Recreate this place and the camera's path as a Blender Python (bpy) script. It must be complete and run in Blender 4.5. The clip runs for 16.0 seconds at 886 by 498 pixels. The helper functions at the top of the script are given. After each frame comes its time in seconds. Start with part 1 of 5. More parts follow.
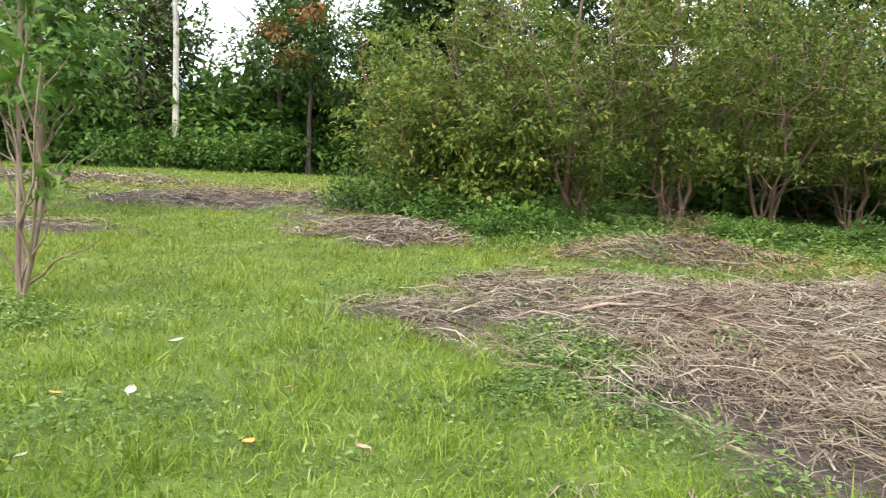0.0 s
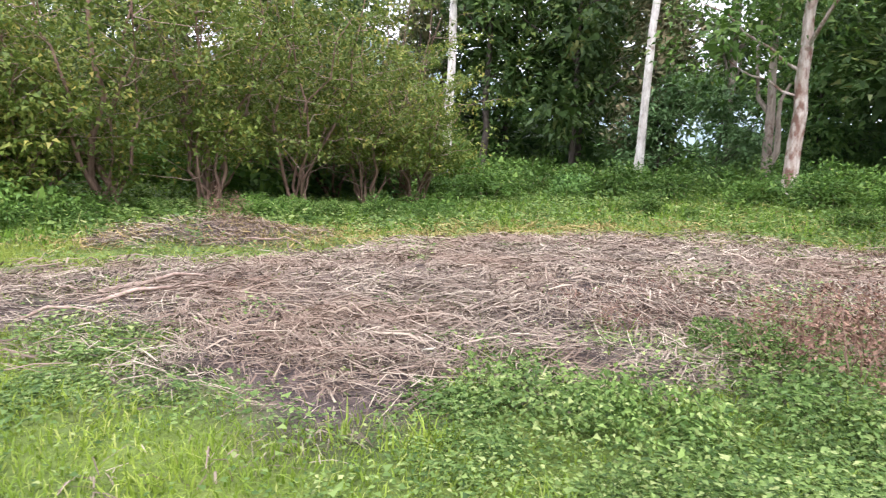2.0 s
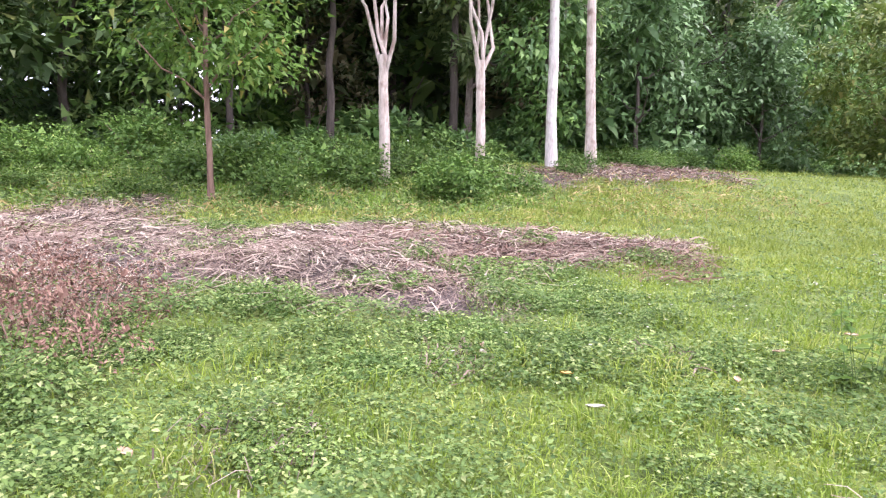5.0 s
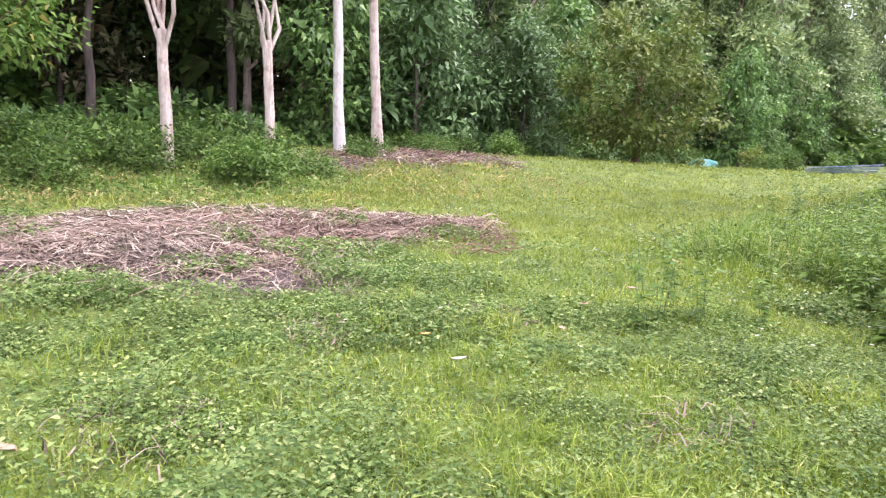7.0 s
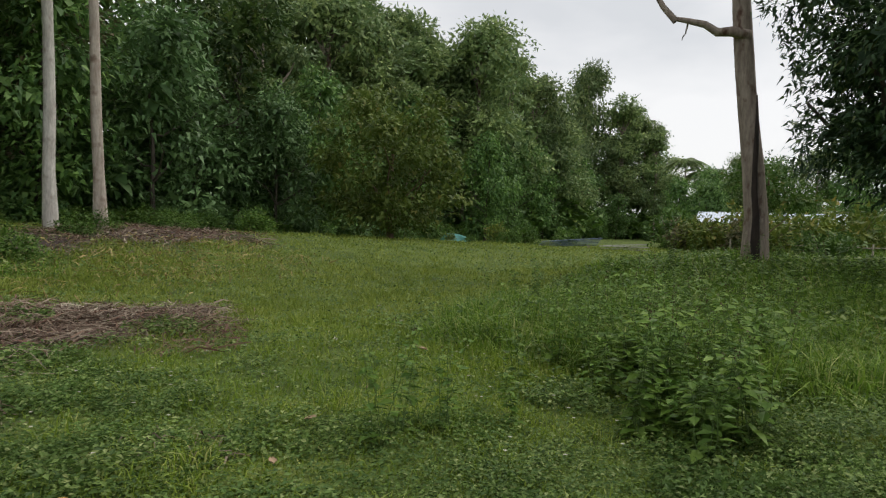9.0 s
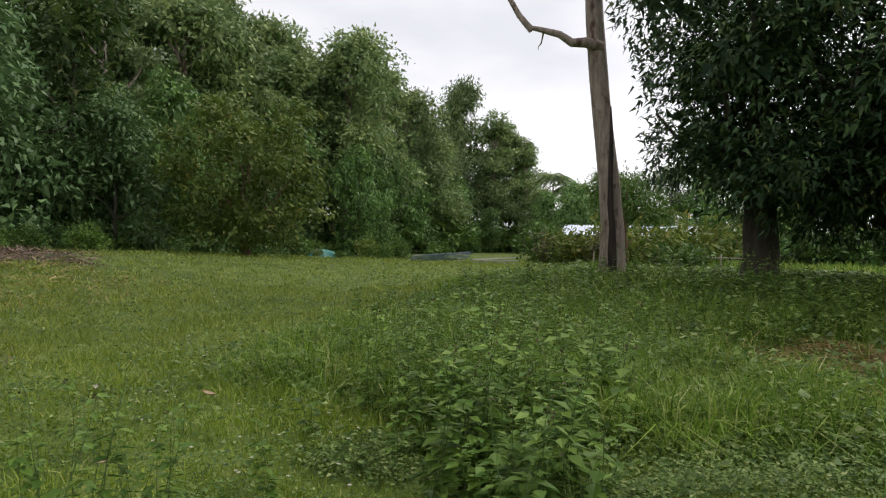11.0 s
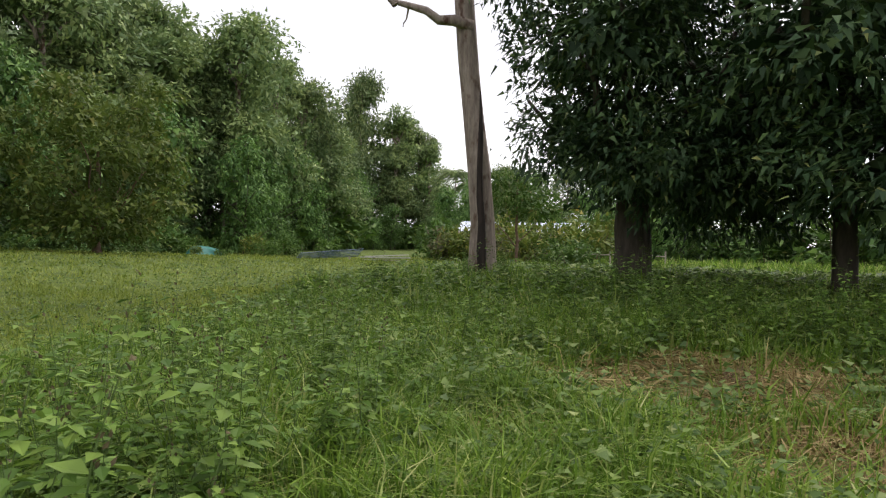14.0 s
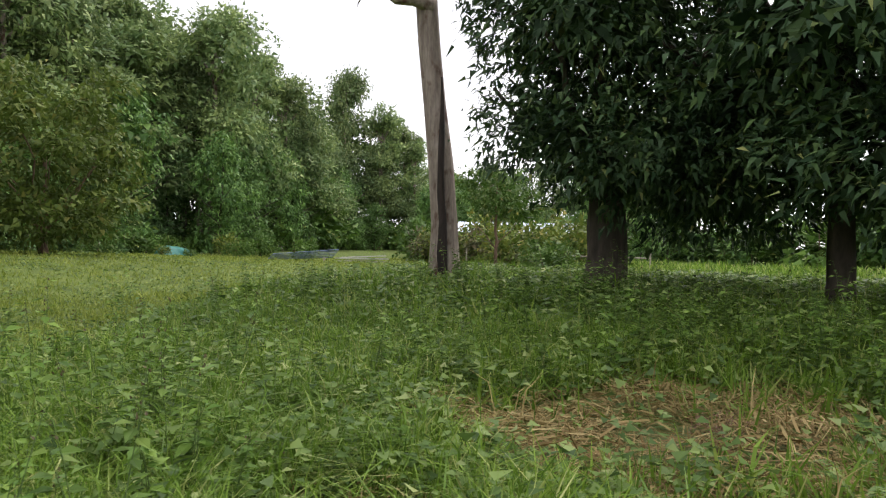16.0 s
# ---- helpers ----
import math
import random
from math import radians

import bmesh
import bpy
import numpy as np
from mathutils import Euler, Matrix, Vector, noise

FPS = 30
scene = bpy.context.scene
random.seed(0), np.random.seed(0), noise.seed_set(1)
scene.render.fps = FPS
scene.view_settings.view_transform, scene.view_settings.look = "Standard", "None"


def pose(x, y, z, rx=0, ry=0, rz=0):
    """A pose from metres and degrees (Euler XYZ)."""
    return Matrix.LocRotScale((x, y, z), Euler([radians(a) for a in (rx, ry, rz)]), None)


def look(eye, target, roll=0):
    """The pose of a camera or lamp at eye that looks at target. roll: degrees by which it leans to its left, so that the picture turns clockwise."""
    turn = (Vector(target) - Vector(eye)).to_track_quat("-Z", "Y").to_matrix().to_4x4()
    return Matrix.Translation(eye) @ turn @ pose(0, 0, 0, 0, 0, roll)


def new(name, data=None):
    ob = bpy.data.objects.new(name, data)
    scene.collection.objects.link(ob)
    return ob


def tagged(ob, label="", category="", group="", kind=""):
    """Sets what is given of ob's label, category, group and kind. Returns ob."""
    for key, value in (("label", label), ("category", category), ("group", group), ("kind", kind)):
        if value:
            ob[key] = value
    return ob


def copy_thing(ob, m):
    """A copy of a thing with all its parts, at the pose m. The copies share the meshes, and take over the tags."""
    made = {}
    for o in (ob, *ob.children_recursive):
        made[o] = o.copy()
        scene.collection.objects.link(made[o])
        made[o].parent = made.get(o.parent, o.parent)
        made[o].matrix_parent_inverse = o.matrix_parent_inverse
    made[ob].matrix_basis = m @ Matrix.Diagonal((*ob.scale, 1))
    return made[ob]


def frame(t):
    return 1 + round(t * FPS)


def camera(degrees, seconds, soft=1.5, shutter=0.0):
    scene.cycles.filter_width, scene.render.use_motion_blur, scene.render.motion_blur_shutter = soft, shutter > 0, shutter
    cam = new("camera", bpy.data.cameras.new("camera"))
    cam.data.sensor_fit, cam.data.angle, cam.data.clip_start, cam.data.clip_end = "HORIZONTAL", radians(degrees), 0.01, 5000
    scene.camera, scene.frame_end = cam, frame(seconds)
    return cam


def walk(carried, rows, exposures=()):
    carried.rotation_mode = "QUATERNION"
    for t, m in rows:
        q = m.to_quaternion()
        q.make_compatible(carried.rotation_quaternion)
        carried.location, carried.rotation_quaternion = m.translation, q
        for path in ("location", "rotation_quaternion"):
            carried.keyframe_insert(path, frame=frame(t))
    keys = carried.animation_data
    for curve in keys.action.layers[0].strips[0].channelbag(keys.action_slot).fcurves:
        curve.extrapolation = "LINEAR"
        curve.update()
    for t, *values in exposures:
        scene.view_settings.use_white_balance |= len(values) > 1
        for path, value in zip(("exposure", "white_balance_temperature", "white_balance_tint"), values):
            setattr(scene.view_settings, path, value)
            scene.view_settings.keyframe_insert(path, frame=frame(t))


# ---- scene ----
cam = camera(65.96, 16.0, soft=1.2, shutter=0.12)
PATH = [
    (0, (0.000, 0.000, 1.521), (-0.090, 9.932, 0.360), 2.57),
    (0.5, (0.024, -0.095, 1.511), (1.365, 9.749, 0.372), 2.42),
    (1, (0.058, -0.157, 1.518), (2.679, 9.423, 0.361), 2.09),
    (1.5, (0.112, -0.212, 1.509), (4.377, 8.759, 0.353), 2.16),
    (2, (0.180, -0.235, 1.497), (6.021, 7.801, 0.349), 1.89),
    (2.5, (0.274, -0.301, 1.500), (7.311, 6.707, 0.330), 1.83),
    (3, (0.392, -0.420, 1.470), (8.549, 5.239, 0.271), 1.57),
    (3.5, (0.450, -0.500, 1.429), (9.467, 3.609, 0.084), 1.65),
    (4, (0.466, -0.530, 1.545), (10.164, 1.463, 0.141), 1.30),
    (4.5, (0.449, -0.526, 1.574), (10.345, -0.545, 0.135), 1.42),
    (4.7, (0.436, -0.497, 1.535), (10.309, -1.182, 0.103), 1.30),
    (6.8, (0.260, 0.208, 1.440), (9.274, -3.825, -0.134), 1.74),
    (7, (0.263, 0.211, 1.457), (9.045, -4.309, -0.108), 1.79),
    (7.5, (0.375, 0.103, 1.498), (8.898, -4.960, 0.185), 1.86),
    (8, (0.506, -0.061, 1.515), (8.933, -5.389, 0.739), 1.58),
    (8.5, (0.720, -0.342, 1.525), (8.250, -6.902, 1.015), 1.56),
    (9, (0.945, -0.714, 1.484), (7.794, -7.991, 1.116), 1.82),
    (9.5, (1.134, -1.123, 1.496), (7.416, -8.896, 1.154), 1.59),
    (12, (1.241, -2.803, 1.486), (6.289, -11.435, 1.474), 1.26),
    (12.5, (1.167, -3.153, 1.492), (5.750, -12.041, 1.474), 1.20),
    (13, (1.111, -3.544, 1.546), (5.177, -12.680, 1.485), 0.91),
    (13.5, (1.038, -3.968, 1.484), (5.084, -13.112, 1.432), 1.36),
    (14, (0.983, -4.412, 1.491), (5.328, -13.418, 1.371), 1.27),
    (14.5, (0.996, -4.813, 1.486), (5.290, -13.843, 1.382), 1.62),
    (15, (1.009, -5.206, 1.473), (5.361, -14.209, 1.373), 1.66),
    (15.5, (0.987, -5.671, 1.482), (5.323, -14.681, 1.361), 1.47),
    (16, (0.983, -6.170, 1.533), (5.199, -15.237, 1.420), 1.44),
]
walk(cam, [(t, look(eye, target, roll)) for t, eye, target, roll in PATH],
     exposures=[(0.0, 1.15, 6500, 6), (0.6, 1.38, 6400, 8), (2.0, 1.42, 6100, 20), (4.5, 1.78, 5950, 34), (7.6, 1.68, 6250, 35), (8.1, 1.06, 6400, 20), (8.5, 0.36, 6550, 13),
                (9.0, -0.32, 6650, 10), (9.5, -0.2, 6600, 13), (12.0, -0.06, 6650, 14), (14.0, 0.2, 6650, 16), (15.0, 0.35, 6600, 15), (16.0, 0.45, 6600, 16)])

# ---- world and sun: bright overcast ----
world = bpy.data.worlds.new("sky")
scene.world = world
world.use_nodes = True
wn, wl = world.node_tree.nodes, world.node_tree.links
wn.clear()
sky = wn.new("ShaderNodeTexSky")
sky.sky_type, sky.sun_disc = "NISHITA", False
sky.sun_elevation, sky.sun_rotation = radians(58), radians(202)
sky_dim = wn.new("ShaderNodeMix")
sky_dim.data_type, sky_dim.blend_type = "RGBA", "MULTIPLY"
sky_dim.inputs[0].default_value = 1.0
sky_dim.inputs[7].default_value = (0.1, 0.1, 0.1, 1)
wl.new(sky.outputs[0], sky_dim.inputs[6])
sky_pos = wn.new("ShaderNodeTexCoord")
sky_map = wn.new("ShaderNodeMapping")
sky_map.inputs["Scale"].default_value = (1, 1, 2.6)
wl.new(sky_pos.outputs["Generated"], sky_map.inputs[0])
clouds = wn.new("ShaderNodeTexNoise")
clouds.inputs["Scale"].default_value, clouds.inputs["Detail"].default_value = 2.1, 5.0
wl.new(sky_map.outputs[0], clouds.inputs["Vector"])
cloud_col = wn.new("ShaderNodeValToRGB")
cloud_col.color_ramp.elements[0].position, cloud_col.color_ramp.elements[0].color = 0.36, (0.74, 0.765, 0.80, 1)
cloud_col.color_ramp.elements[1].position, cloud_col.color_ramp.elements[1].color = 0.58, (0.98, 0.99, 1.01, 1)
wl.new(clouds.outputs[0], cloud_col.inputs[0])
sky_mix = wn.new("ShaderNodeMix")
sky_mix.data_type = "RGBA"
sky_mix.inputs[0].default_value = 0.9
wl.new(sky_dim.outputs[2], sky_mix.inputs[6])
wl.new(cloud_col.outputs[0], sky_mix.inputs[7])
sky_bg = wn.new("ShaderNodeBackground")
sky_bg.inputs[1].default_value = 1.25
wl.new(sky_mix.outputs[2], sky_bg.inputs[0])
sky_out = wn.new("ShaderNodeOutputWorld")
wl.new(sky_bg.outputs[0], sky_out.inputs[0])
sun = new("sun", bpy.data.lights.new("sun", "SUN"))
sun.data.energy, sun.data.angle, sun.data.color = 1.7, radians(25), (1.0, 0.96, 0.9)
sun.matrix_world = look((0, 0, 30), (7, 17, 0))

rng = np.random.default_rng(11)


# ---- materials ----
def shader(name):
    m = bpy.data.materials.new(name)
    m.use_nodes = True
    n, l = m.node_tree.nodes, m.node_tree.links
    n.clear()
    out = n.new("ShaderNodeOutputMaterial")
    p = n.new("ShaderNodeBsdfPrincipled")
    l.new(p.outputs[0], out.inputs[0])
    return m, n, l, p, out


def ramp(n, stops):
    r = n.new("ShaderNodeValToRGB")
    e = r.color_ramp.elements
    while len(e) < len(stops):
        e.new(0.5)
    for k, (pos, col) in enumerate(stops):
        e[k].position, e[k].color = pos, (*col, 1)
    return r


def noise_node(n, l, scale, detail=4.0, stretch=(1, 1, 1), obj=False):
    src = n.new("ShaderNodeTexCoord") if obj else n.new("ShaderNodeNewGeometry")
    mp = n.new("ShaderNodeMapping")
    mp.inputs["Scale"].default_value = stretch
    l.new(src.outputs["Object"] if obj else src.outputs["Position"], mp.inputs[0])
    t = n.new("ShaderNodeTexNoise")
    t.inputs["Scale"].default_value, t.inputs["Detail"].default_value = scale, detail
    l.new(mp.outputs[0], t.inputs["Vector"])
    return t


def mixed(n, l, fac, a, b, kind="MIX"):
    m = n.new("ShaderNodeMix")
    m.data_type, m.blend_type = "RGBA", kind
    for sock, v in ((m.inputs[0], fac), (m.inputs[6], a), (m.inputs[7], b)):
        if isinstance(v, (int, float)):
            sock.default_value = v
        elif isinstance(v, tuple):
            sock.default_value = (*v, 1)
        else:
            l.new(v, sock)
    return m.outputs[2]


def leaf_mat(name, stops, patch=0.35, second=None, through_light=0.25, rough=0.5, patch_scale=0.6):
    """Leaves and blades: a hue for each one, drifting over the plant at a larger scale."""
    m, n, l, p, out = shader(name)
    geo = n.new("ShaderNodeNewGeometry")
    r = ramp(n, stops)
    l.new(geo.outputs["Random Per Island"], r.inputs[0])
    t = noise_node(n, l, patch_scale, 3.0)
    r2 = ramp(n, [(0.42, (0, 0, 0)), (0.62, (1, 1, 1))])
    l.new(t.outputs[0], r2.inputs[0])
    f = n.new("ShaderNodeMath")
    f.operation = "MULTIPLY"
    f.inputs[1].default_value = patch
    l.new(r2.outputs[0], f.inputs[0])
    other = second or tuple(c * 0.6 for c in stops[0][1])
    col = mixed(n, l, f.outputs[0], r.outputs[0], other)
    info = n.new("ShaderNodeObjectInfo")
    hue = n.new("ShaderNodeHueSaturation")
    mr = n.new("ShaderNodeMapRange")
    mr.inputs[3].default_value, mr.inputs[4].default_value = 0.8, 1.2
    l.new(info.outputs["Random"], mr.inputs[0])
    l.new(mr.outputs[0], hue.inputs["Value"])
    l.new(col, hue.inputs["Color"])
    l.new(hue.outputs[0], p.inputs["Base Color"])
    p.inputs["Roughness"].default_value = rough
    p.inputs["Specular IOR Level"].default_value = 0.22
    tr = n.new("ShaderNodeBsdfTranslucent")
    l.new(hue.outputs[0], tr.inputs[0])
    mx = n.new("ShaderNodeMixShader")
    mx.inputs[0].default_value = through_light
    l.new(p.outputs[0], mx.inputs[1])
    l.new(tr.outputs[0], mx.inputs[2])
    l.new(mx.outputs[0], out.inputs[0])
    return m


def bark_mat(name, a, b, scale=3.0, blotch=None, lo=0.5, hi=0.62, rough=0.85):
    m, n, l, p, out = shader(name)
    t = noise_node(n, l, scale, 8.0, (4, 4, 0.7), True)
    r = ramp(n, [(0.3, a), (0.7, b)])
    l.new(t.outputs[0], r.inputs[0])
    col = r.outputs[0]
    if blotch:
        t2 = noise_node(n, l, 2.2, 6.0, (1.6, 1.6, 1.0), True)
        r2 = ramp(n, [(lo, (0, 0, 0)), (hi, (1, 1, 1))])
        l.new(t2.outputs[0], r2.inputs[0])
        col = mixed(n, l, r2.outputs[0], col, blotch)
    fine = noise_node(n, l, 24.0, 4.0, (1, 1, 0.25), True)
    r3 = ramp(n, [(0.3, (0.6, 0.6, 0.6)), (0.7, (1.1, 1.1, 1.1))])
    l.new(fine.outputs[0], r3.inputs[0])
    col = mixed(n, l, 0.7, col, r3.outputs[0], "MULTIPLY")
    l.new(col, p.inputs["Base Color"])
    p.inputs["Roughness"].default_value = rough
    bump = n.new("ShaderNodeBump")
    bump.inputs["Strength"].default_value, bump.inputs["Distance"].default_value = 0.6, 0.03
    l.new(t.outputs[0], bump.inputs["Height"])
    l.new(bump.outputs[0], p.inputs["Normal"])
    return m


def plain_mat(name, a, b, scale=6.0, rough=0.6, metal=0.0, bump_m=0.004):
    m, n, l, p, out = shader(name)
    t = noise_node(n, l, scale, 6.0)
    r = ramp(n, [(0.3, a), (0.7, b)])
    l.new(t.outputs[0], r.inputs[0])
    l.new(r.outputs[0], p.inputs["Base Color"])
    p.inputs["Roughness"].default_value, p.inputs["Metallic"].default_value = rough, metal
    bump = n.new("ShaderNodeBump")
    bump.inputs["Strength"].default_value, bump.inputs["Distance"].default_value = 0.5, bump_m
    l.new(t.outputs[0], bump.inputs["Height"])
    l.new(bump.outputs[0], p.inputs["Normal"])
    return m


def ground_mat():
    m, n, l, p, out = shader("ground")
    att = n.new("ShaderNodeAttribute")
    att.attribute_name = "litter"
    g = noise_node(n, l, 1.3, 8.0)
    green = ramp(n, [(0.3, (0.060, 0.095, 0.012)), (0.55, (0.120, 0.175, 0.022)), (0.75, (0.20, 0.24, 0.05))])
    l.new(g.outputs[0], green.inputs[0])
    s = noise_node(n, l, 9.0, 8.0)
    # litter brown, darkened to put the shade between stalks into the colour
    litter = ramp(n, [(0.3, (0.035, 0.026, 0.024)), (0.6, (0.10, 0.072, 0.062)), (0.75, (0.17, 0.13, 0.11))])
    l.new(s.outputs[0], litter.inputs[0])
    col = mixed(n, l, att.outputs["Fac"], green.outputs[0], litter.outputs[0])
    fine = noise_node(n, l, 45.0, 5.0)
    r3 = ramp(n, [(0.3, (0.5, 0.5, 0.5)), (0.7, (1.2, 1.2, 1.2))])
    l.new(fine.outputs[0], r3.inputs[0])
    l.new(mixed(n, l, 0.7, col, r3.outputs[0], "MULTIPLY"), p.inputs["Base Color"])
    p.inputs["Roughness"].default_value = 0.95
    bump = n.new("ShaderNodeBump")
    bump.inputs["Strength"].default_value, bump.inputs["Distance"].default_value = 0.8, 0.04
    l.new(fine.outputs[0], bump.inputs["Height"])
    l.new(bump.outputs[0], p.inputs["Normal"])
    return m


M_GROUND = ground_mat()
M_LAWN = leaf_mat("lawn_blades", [(0.0, (0.125, 0.185, 0.022)), (0.45, (0.215, 0.305, 0.036)), (0.85, (0.315, 0.400, 0.065)), (0.97, (0.46, 0.47, 0.16))], 0.45, (0.115, 0.205, 0.028), 0.35, 0.5, 0.9)
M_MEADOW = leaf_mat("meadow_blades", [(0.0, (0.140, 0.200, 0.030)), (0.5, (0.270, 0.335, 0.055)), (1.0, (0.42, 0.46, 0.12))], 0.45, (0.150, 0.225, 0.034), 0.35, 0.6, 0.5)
M_TALL = leaf_mat("tall_grass", [(0.0, (0.062, 0.128, 0.016)), (0.45, (0.150, 0.262, 0.030)), (0.82, (0.250, 0.372, 0.055)), (0.97, (0.42, 0.44, 0.17))], 0.4, (0.090, 0.178, 0.024), 0.3, 0.45)
M_WEED = leaf_mat("weed_leaves", [(0.0, (0.045, 0.092, 0.022)), (0.4, (0.120, 0.200, 0.046)), (0.85, (0.235, 0.335, 0.090)), (1.0, (0.40, 0.45, 0.18))], 0.5, (0.080, 0.155, 0.036), 0.3, 0.5, 1.4)
M_STRAW = leaf_mat("dry_stalks", [(0.0, (0.051, 0.039, 0.033)), (0.3, (0.154, 0.116, 0.091)), (0.7, (0.283, 0.228, 0.175)), (0.95, (0.428, 0.372, 0.281))], 0.5, (0.204, 0.135, 0.095), 0.0, 0.8)
M_HAY = leaf_mat("dry_grass", [(0.0, (0.143, 0.093, 0.034)), (0.5, (0.302, 0.218, 0.089)), (1.0, (0.470, 0.378, 0.177))], 0.4, (0.185, 0.160, 0.048), 0.1, 0.7)
M_RUST = leaf_mat("withered_leaves", [(0.0, (0.093, 0.051, 0.037)), (0.5, (0.195, 0.110, 0.079)), (1.0, (0.312, 0.203, 0.142))], 0.3, (0.156, 0.102, 0.074), 0.1, 0.8)
M_FOREST = leaf_mat("forest_leaves", [(0.0, (0.033, 0.068, 0.017)), (0.5, (0.068, 0.119, 0.028)), (0.9, (0.115, 0.173, 0.041)), (1.0, (0.191, 0.201, 0.058))], 0.5, (0.033, 0.071, 0.024), 0.25, 0.5, 0.35)
# brightened for the far trees: distance haze put into the leaf colour
M_CANOPY = leaf_mat("hazed_canopy_leaves", [(0.0, (0.109, 0.172, 0.069)), (0.5, (0.207, 0.289, 0.109)), (1.0, (0.364, 0.438, 0.169))], 0.5, (0.109, 0.183, 0.082), 0.25, 0.5, 0.2)
M_VINE = leaf_mat("vine_leaves", [(0.0, (0.066, 0.137, 0.041)), (0.5, (0.136, 0.260, 0.064)), (1.0, (0.239, 0.383, 0.101))], 0.4, (0.066, 0.146, 0.054), 0.25, 0.45)
M_BUSH = leaf_mat("bush_leaves", [(0.0, (0.047, 0.103, 0.020)), (0.5, (0.093, 0.178, 0.030)), (0.95, (0.159, 0.262, 0.050)), (1.0, (0.262, 0.290, 0.079))], 0.35, (0.047, 0.112, 0.025), 0.25, 0.5)
M_SHRUB = leaf_mat("shrub_leaves", [(0.0, (0.073, 0.116, 0.019)), (0.5, (0.145, 0.203, 0.034)), (0.85, (0.232, 0.271, 0.054)), (1.0, (0.387, 0.319, 0.077))], 0.35, (0.077, 0.126, 0.029), 0.3, 0.5)
M_ROUND = leaf_mat("round_tree_leaves", [(0.0, (0.072, 0.118, 0.022)), (0.5, (0.146, 0.214, 0.042)), (0.92, (0.225, 0.285, 0.064)), (1.0, (0.30, 0.28, 0.078))], 0.3, (0.086, 0.140, 0.027), 0.3, 0.5)
M_SAPLING = leaf_mat("sapling_leaves", [(0.0, (0.055, 0.128, 0.018)), (0.6, (0.101, 0.195, 0.031)), (0.95, (0.163, 0.245, 0.053)), (1.0, (0.264, 0.220, 0.047))], 0.3, (0.055, 0.115, 0.022), 0.35, 0.5)
M_MANGO = leaf_mat("mango_leaves", [(0.0, (0.031, 0.069, 0.031)), (0.6, (0.064, 0.120, 0.046)), (0.97, (0.125, 0.200, 0.064)), (1.0, (0.350, 0.374, 0.125))], 0.3, (0.039, 0.081, 0.040), 0.12, 0.5)
M_BIGLEAF = leaf_mat("broad_leaves", [(0.0, (0.07, 0.14, 0.05)), (0.6, (0.13, 0.235, 0.085)), (1.0, (0.21, 0.33, 0.13))], 0.3, (0.08, 0.15, 0.05), 0.2, 0.4)
M_DRYCROWN = leaf_mat("brownish_leaves", [(0.0, (0.060, 0.084, 0.036)), (0.5, (0.132, 0.132, 0.060)), (1.0, (0.240, 0.192, 0.108))], 0.4, (0.072, 0.096, 0.036), 0.2, 0.6)
M_ORANGE = leaf_mat("orange_leaves", [(0.0, (0.20, 0.08, 0.03)), (1.0, (0.38, 0.16, 0.07))], 0.3, (0.12, 0.12, 0.03), 0.2, 0.6)
M_PALE = bark_mat("pale_bark", (0.42, 0.38, 0.34), (0.72, 0.69, 0.64), 1.6, (0.30, 0.24, 0.20), 0.56, 0.70)
M_MOTTLE = bark_mat("mottled_bark", (0.30, 0.22, 0.17), (0.62, 0.56, 0.50), 1.8, (0.20, 0.11, 0.08), 0.46, 0.60)
M_TAN = bark_mat("tan_bark", (0.36, 0.29, 0.24), (0.60, 0.53, 0.46), 1.8, (0.25, 0.18, 0.14), 0.54, 0.68)
M_GREYBARK = bark_mat("grey_bark", (0.22, 0.17, 0.14), (0.42, 0.35, 0.295), 2.2, (0.11, 0.055, 0.035), 0.55, 0.68)
M_DARKBARK = bark_mat("dark_bark", (0.045, 0.035, 0.028), (0.12, 0.095, 0.075), 2.0)
M_SPLITSHADE = bark_mat("split_shade", (0.012, 0.008, 0.006), (0.045, 0.030, 0.024), 3.0)
M_BROWNBARK = bark_mat("brown_bark", (0.13, 0.075, 0.05), (0.28, 0.18, 0.13), 2.6)
M_TWIG = bark_mat("twig_bark", (0.20, 0.13, 0.10), (0.42, 0.32, 0.25), 3.0)


# ---- mesh tools ----
def unit(v):
    return v / np.maximum(np.linalg.norm(v, axis=-1, keepdims=True), 1e-9)


def mesh_of(name, verts, faces, mat, smooth=False):
    """A mesh from an array of places and one array of faces, all with the same number of corners."""
    me = bpy.data.meshes.new(name)
    verts, faces = np.asarray(verts, np.float32), np.asarray(faces, np.int32)
    k = faces.shape[1]
    me.vertices.add(len(verts))
    me.vertices.foreach_set("co", verts.ravel())
    me.loops.add(faces.size)
    me.loops.foreach_set("vertex_index", faces.ravel())
    me.polygons.add(len(faces))
    me.polygons.foreach_set("loop_start", np.arange(0, faces.size, k, dtype=np.int32))
    me.polygons.foreach_set("loop_total", np.full(len(faces), k, np.int32))
    me.polygons.foreach_set("use_smooth", np.full(len(faces), smooth))
    me.materials.append(mat)
    me.update(calc_edges=True)
    me.validate()
    return me


def part(name, data, parent, label=""):
    ob = new(name, data)
    ob.parent = parent
    if label:
        ob["label"] = label
    return ob


def thing(name, place, label, category, group="", turn=0.0, kind=""):
    ob = new(name)
    ob.matrix_basis = pose(*place, 0, 0, turn)
    ob.empty_display_size = 0.3
    return tagged(ob, label, category, group, kind)


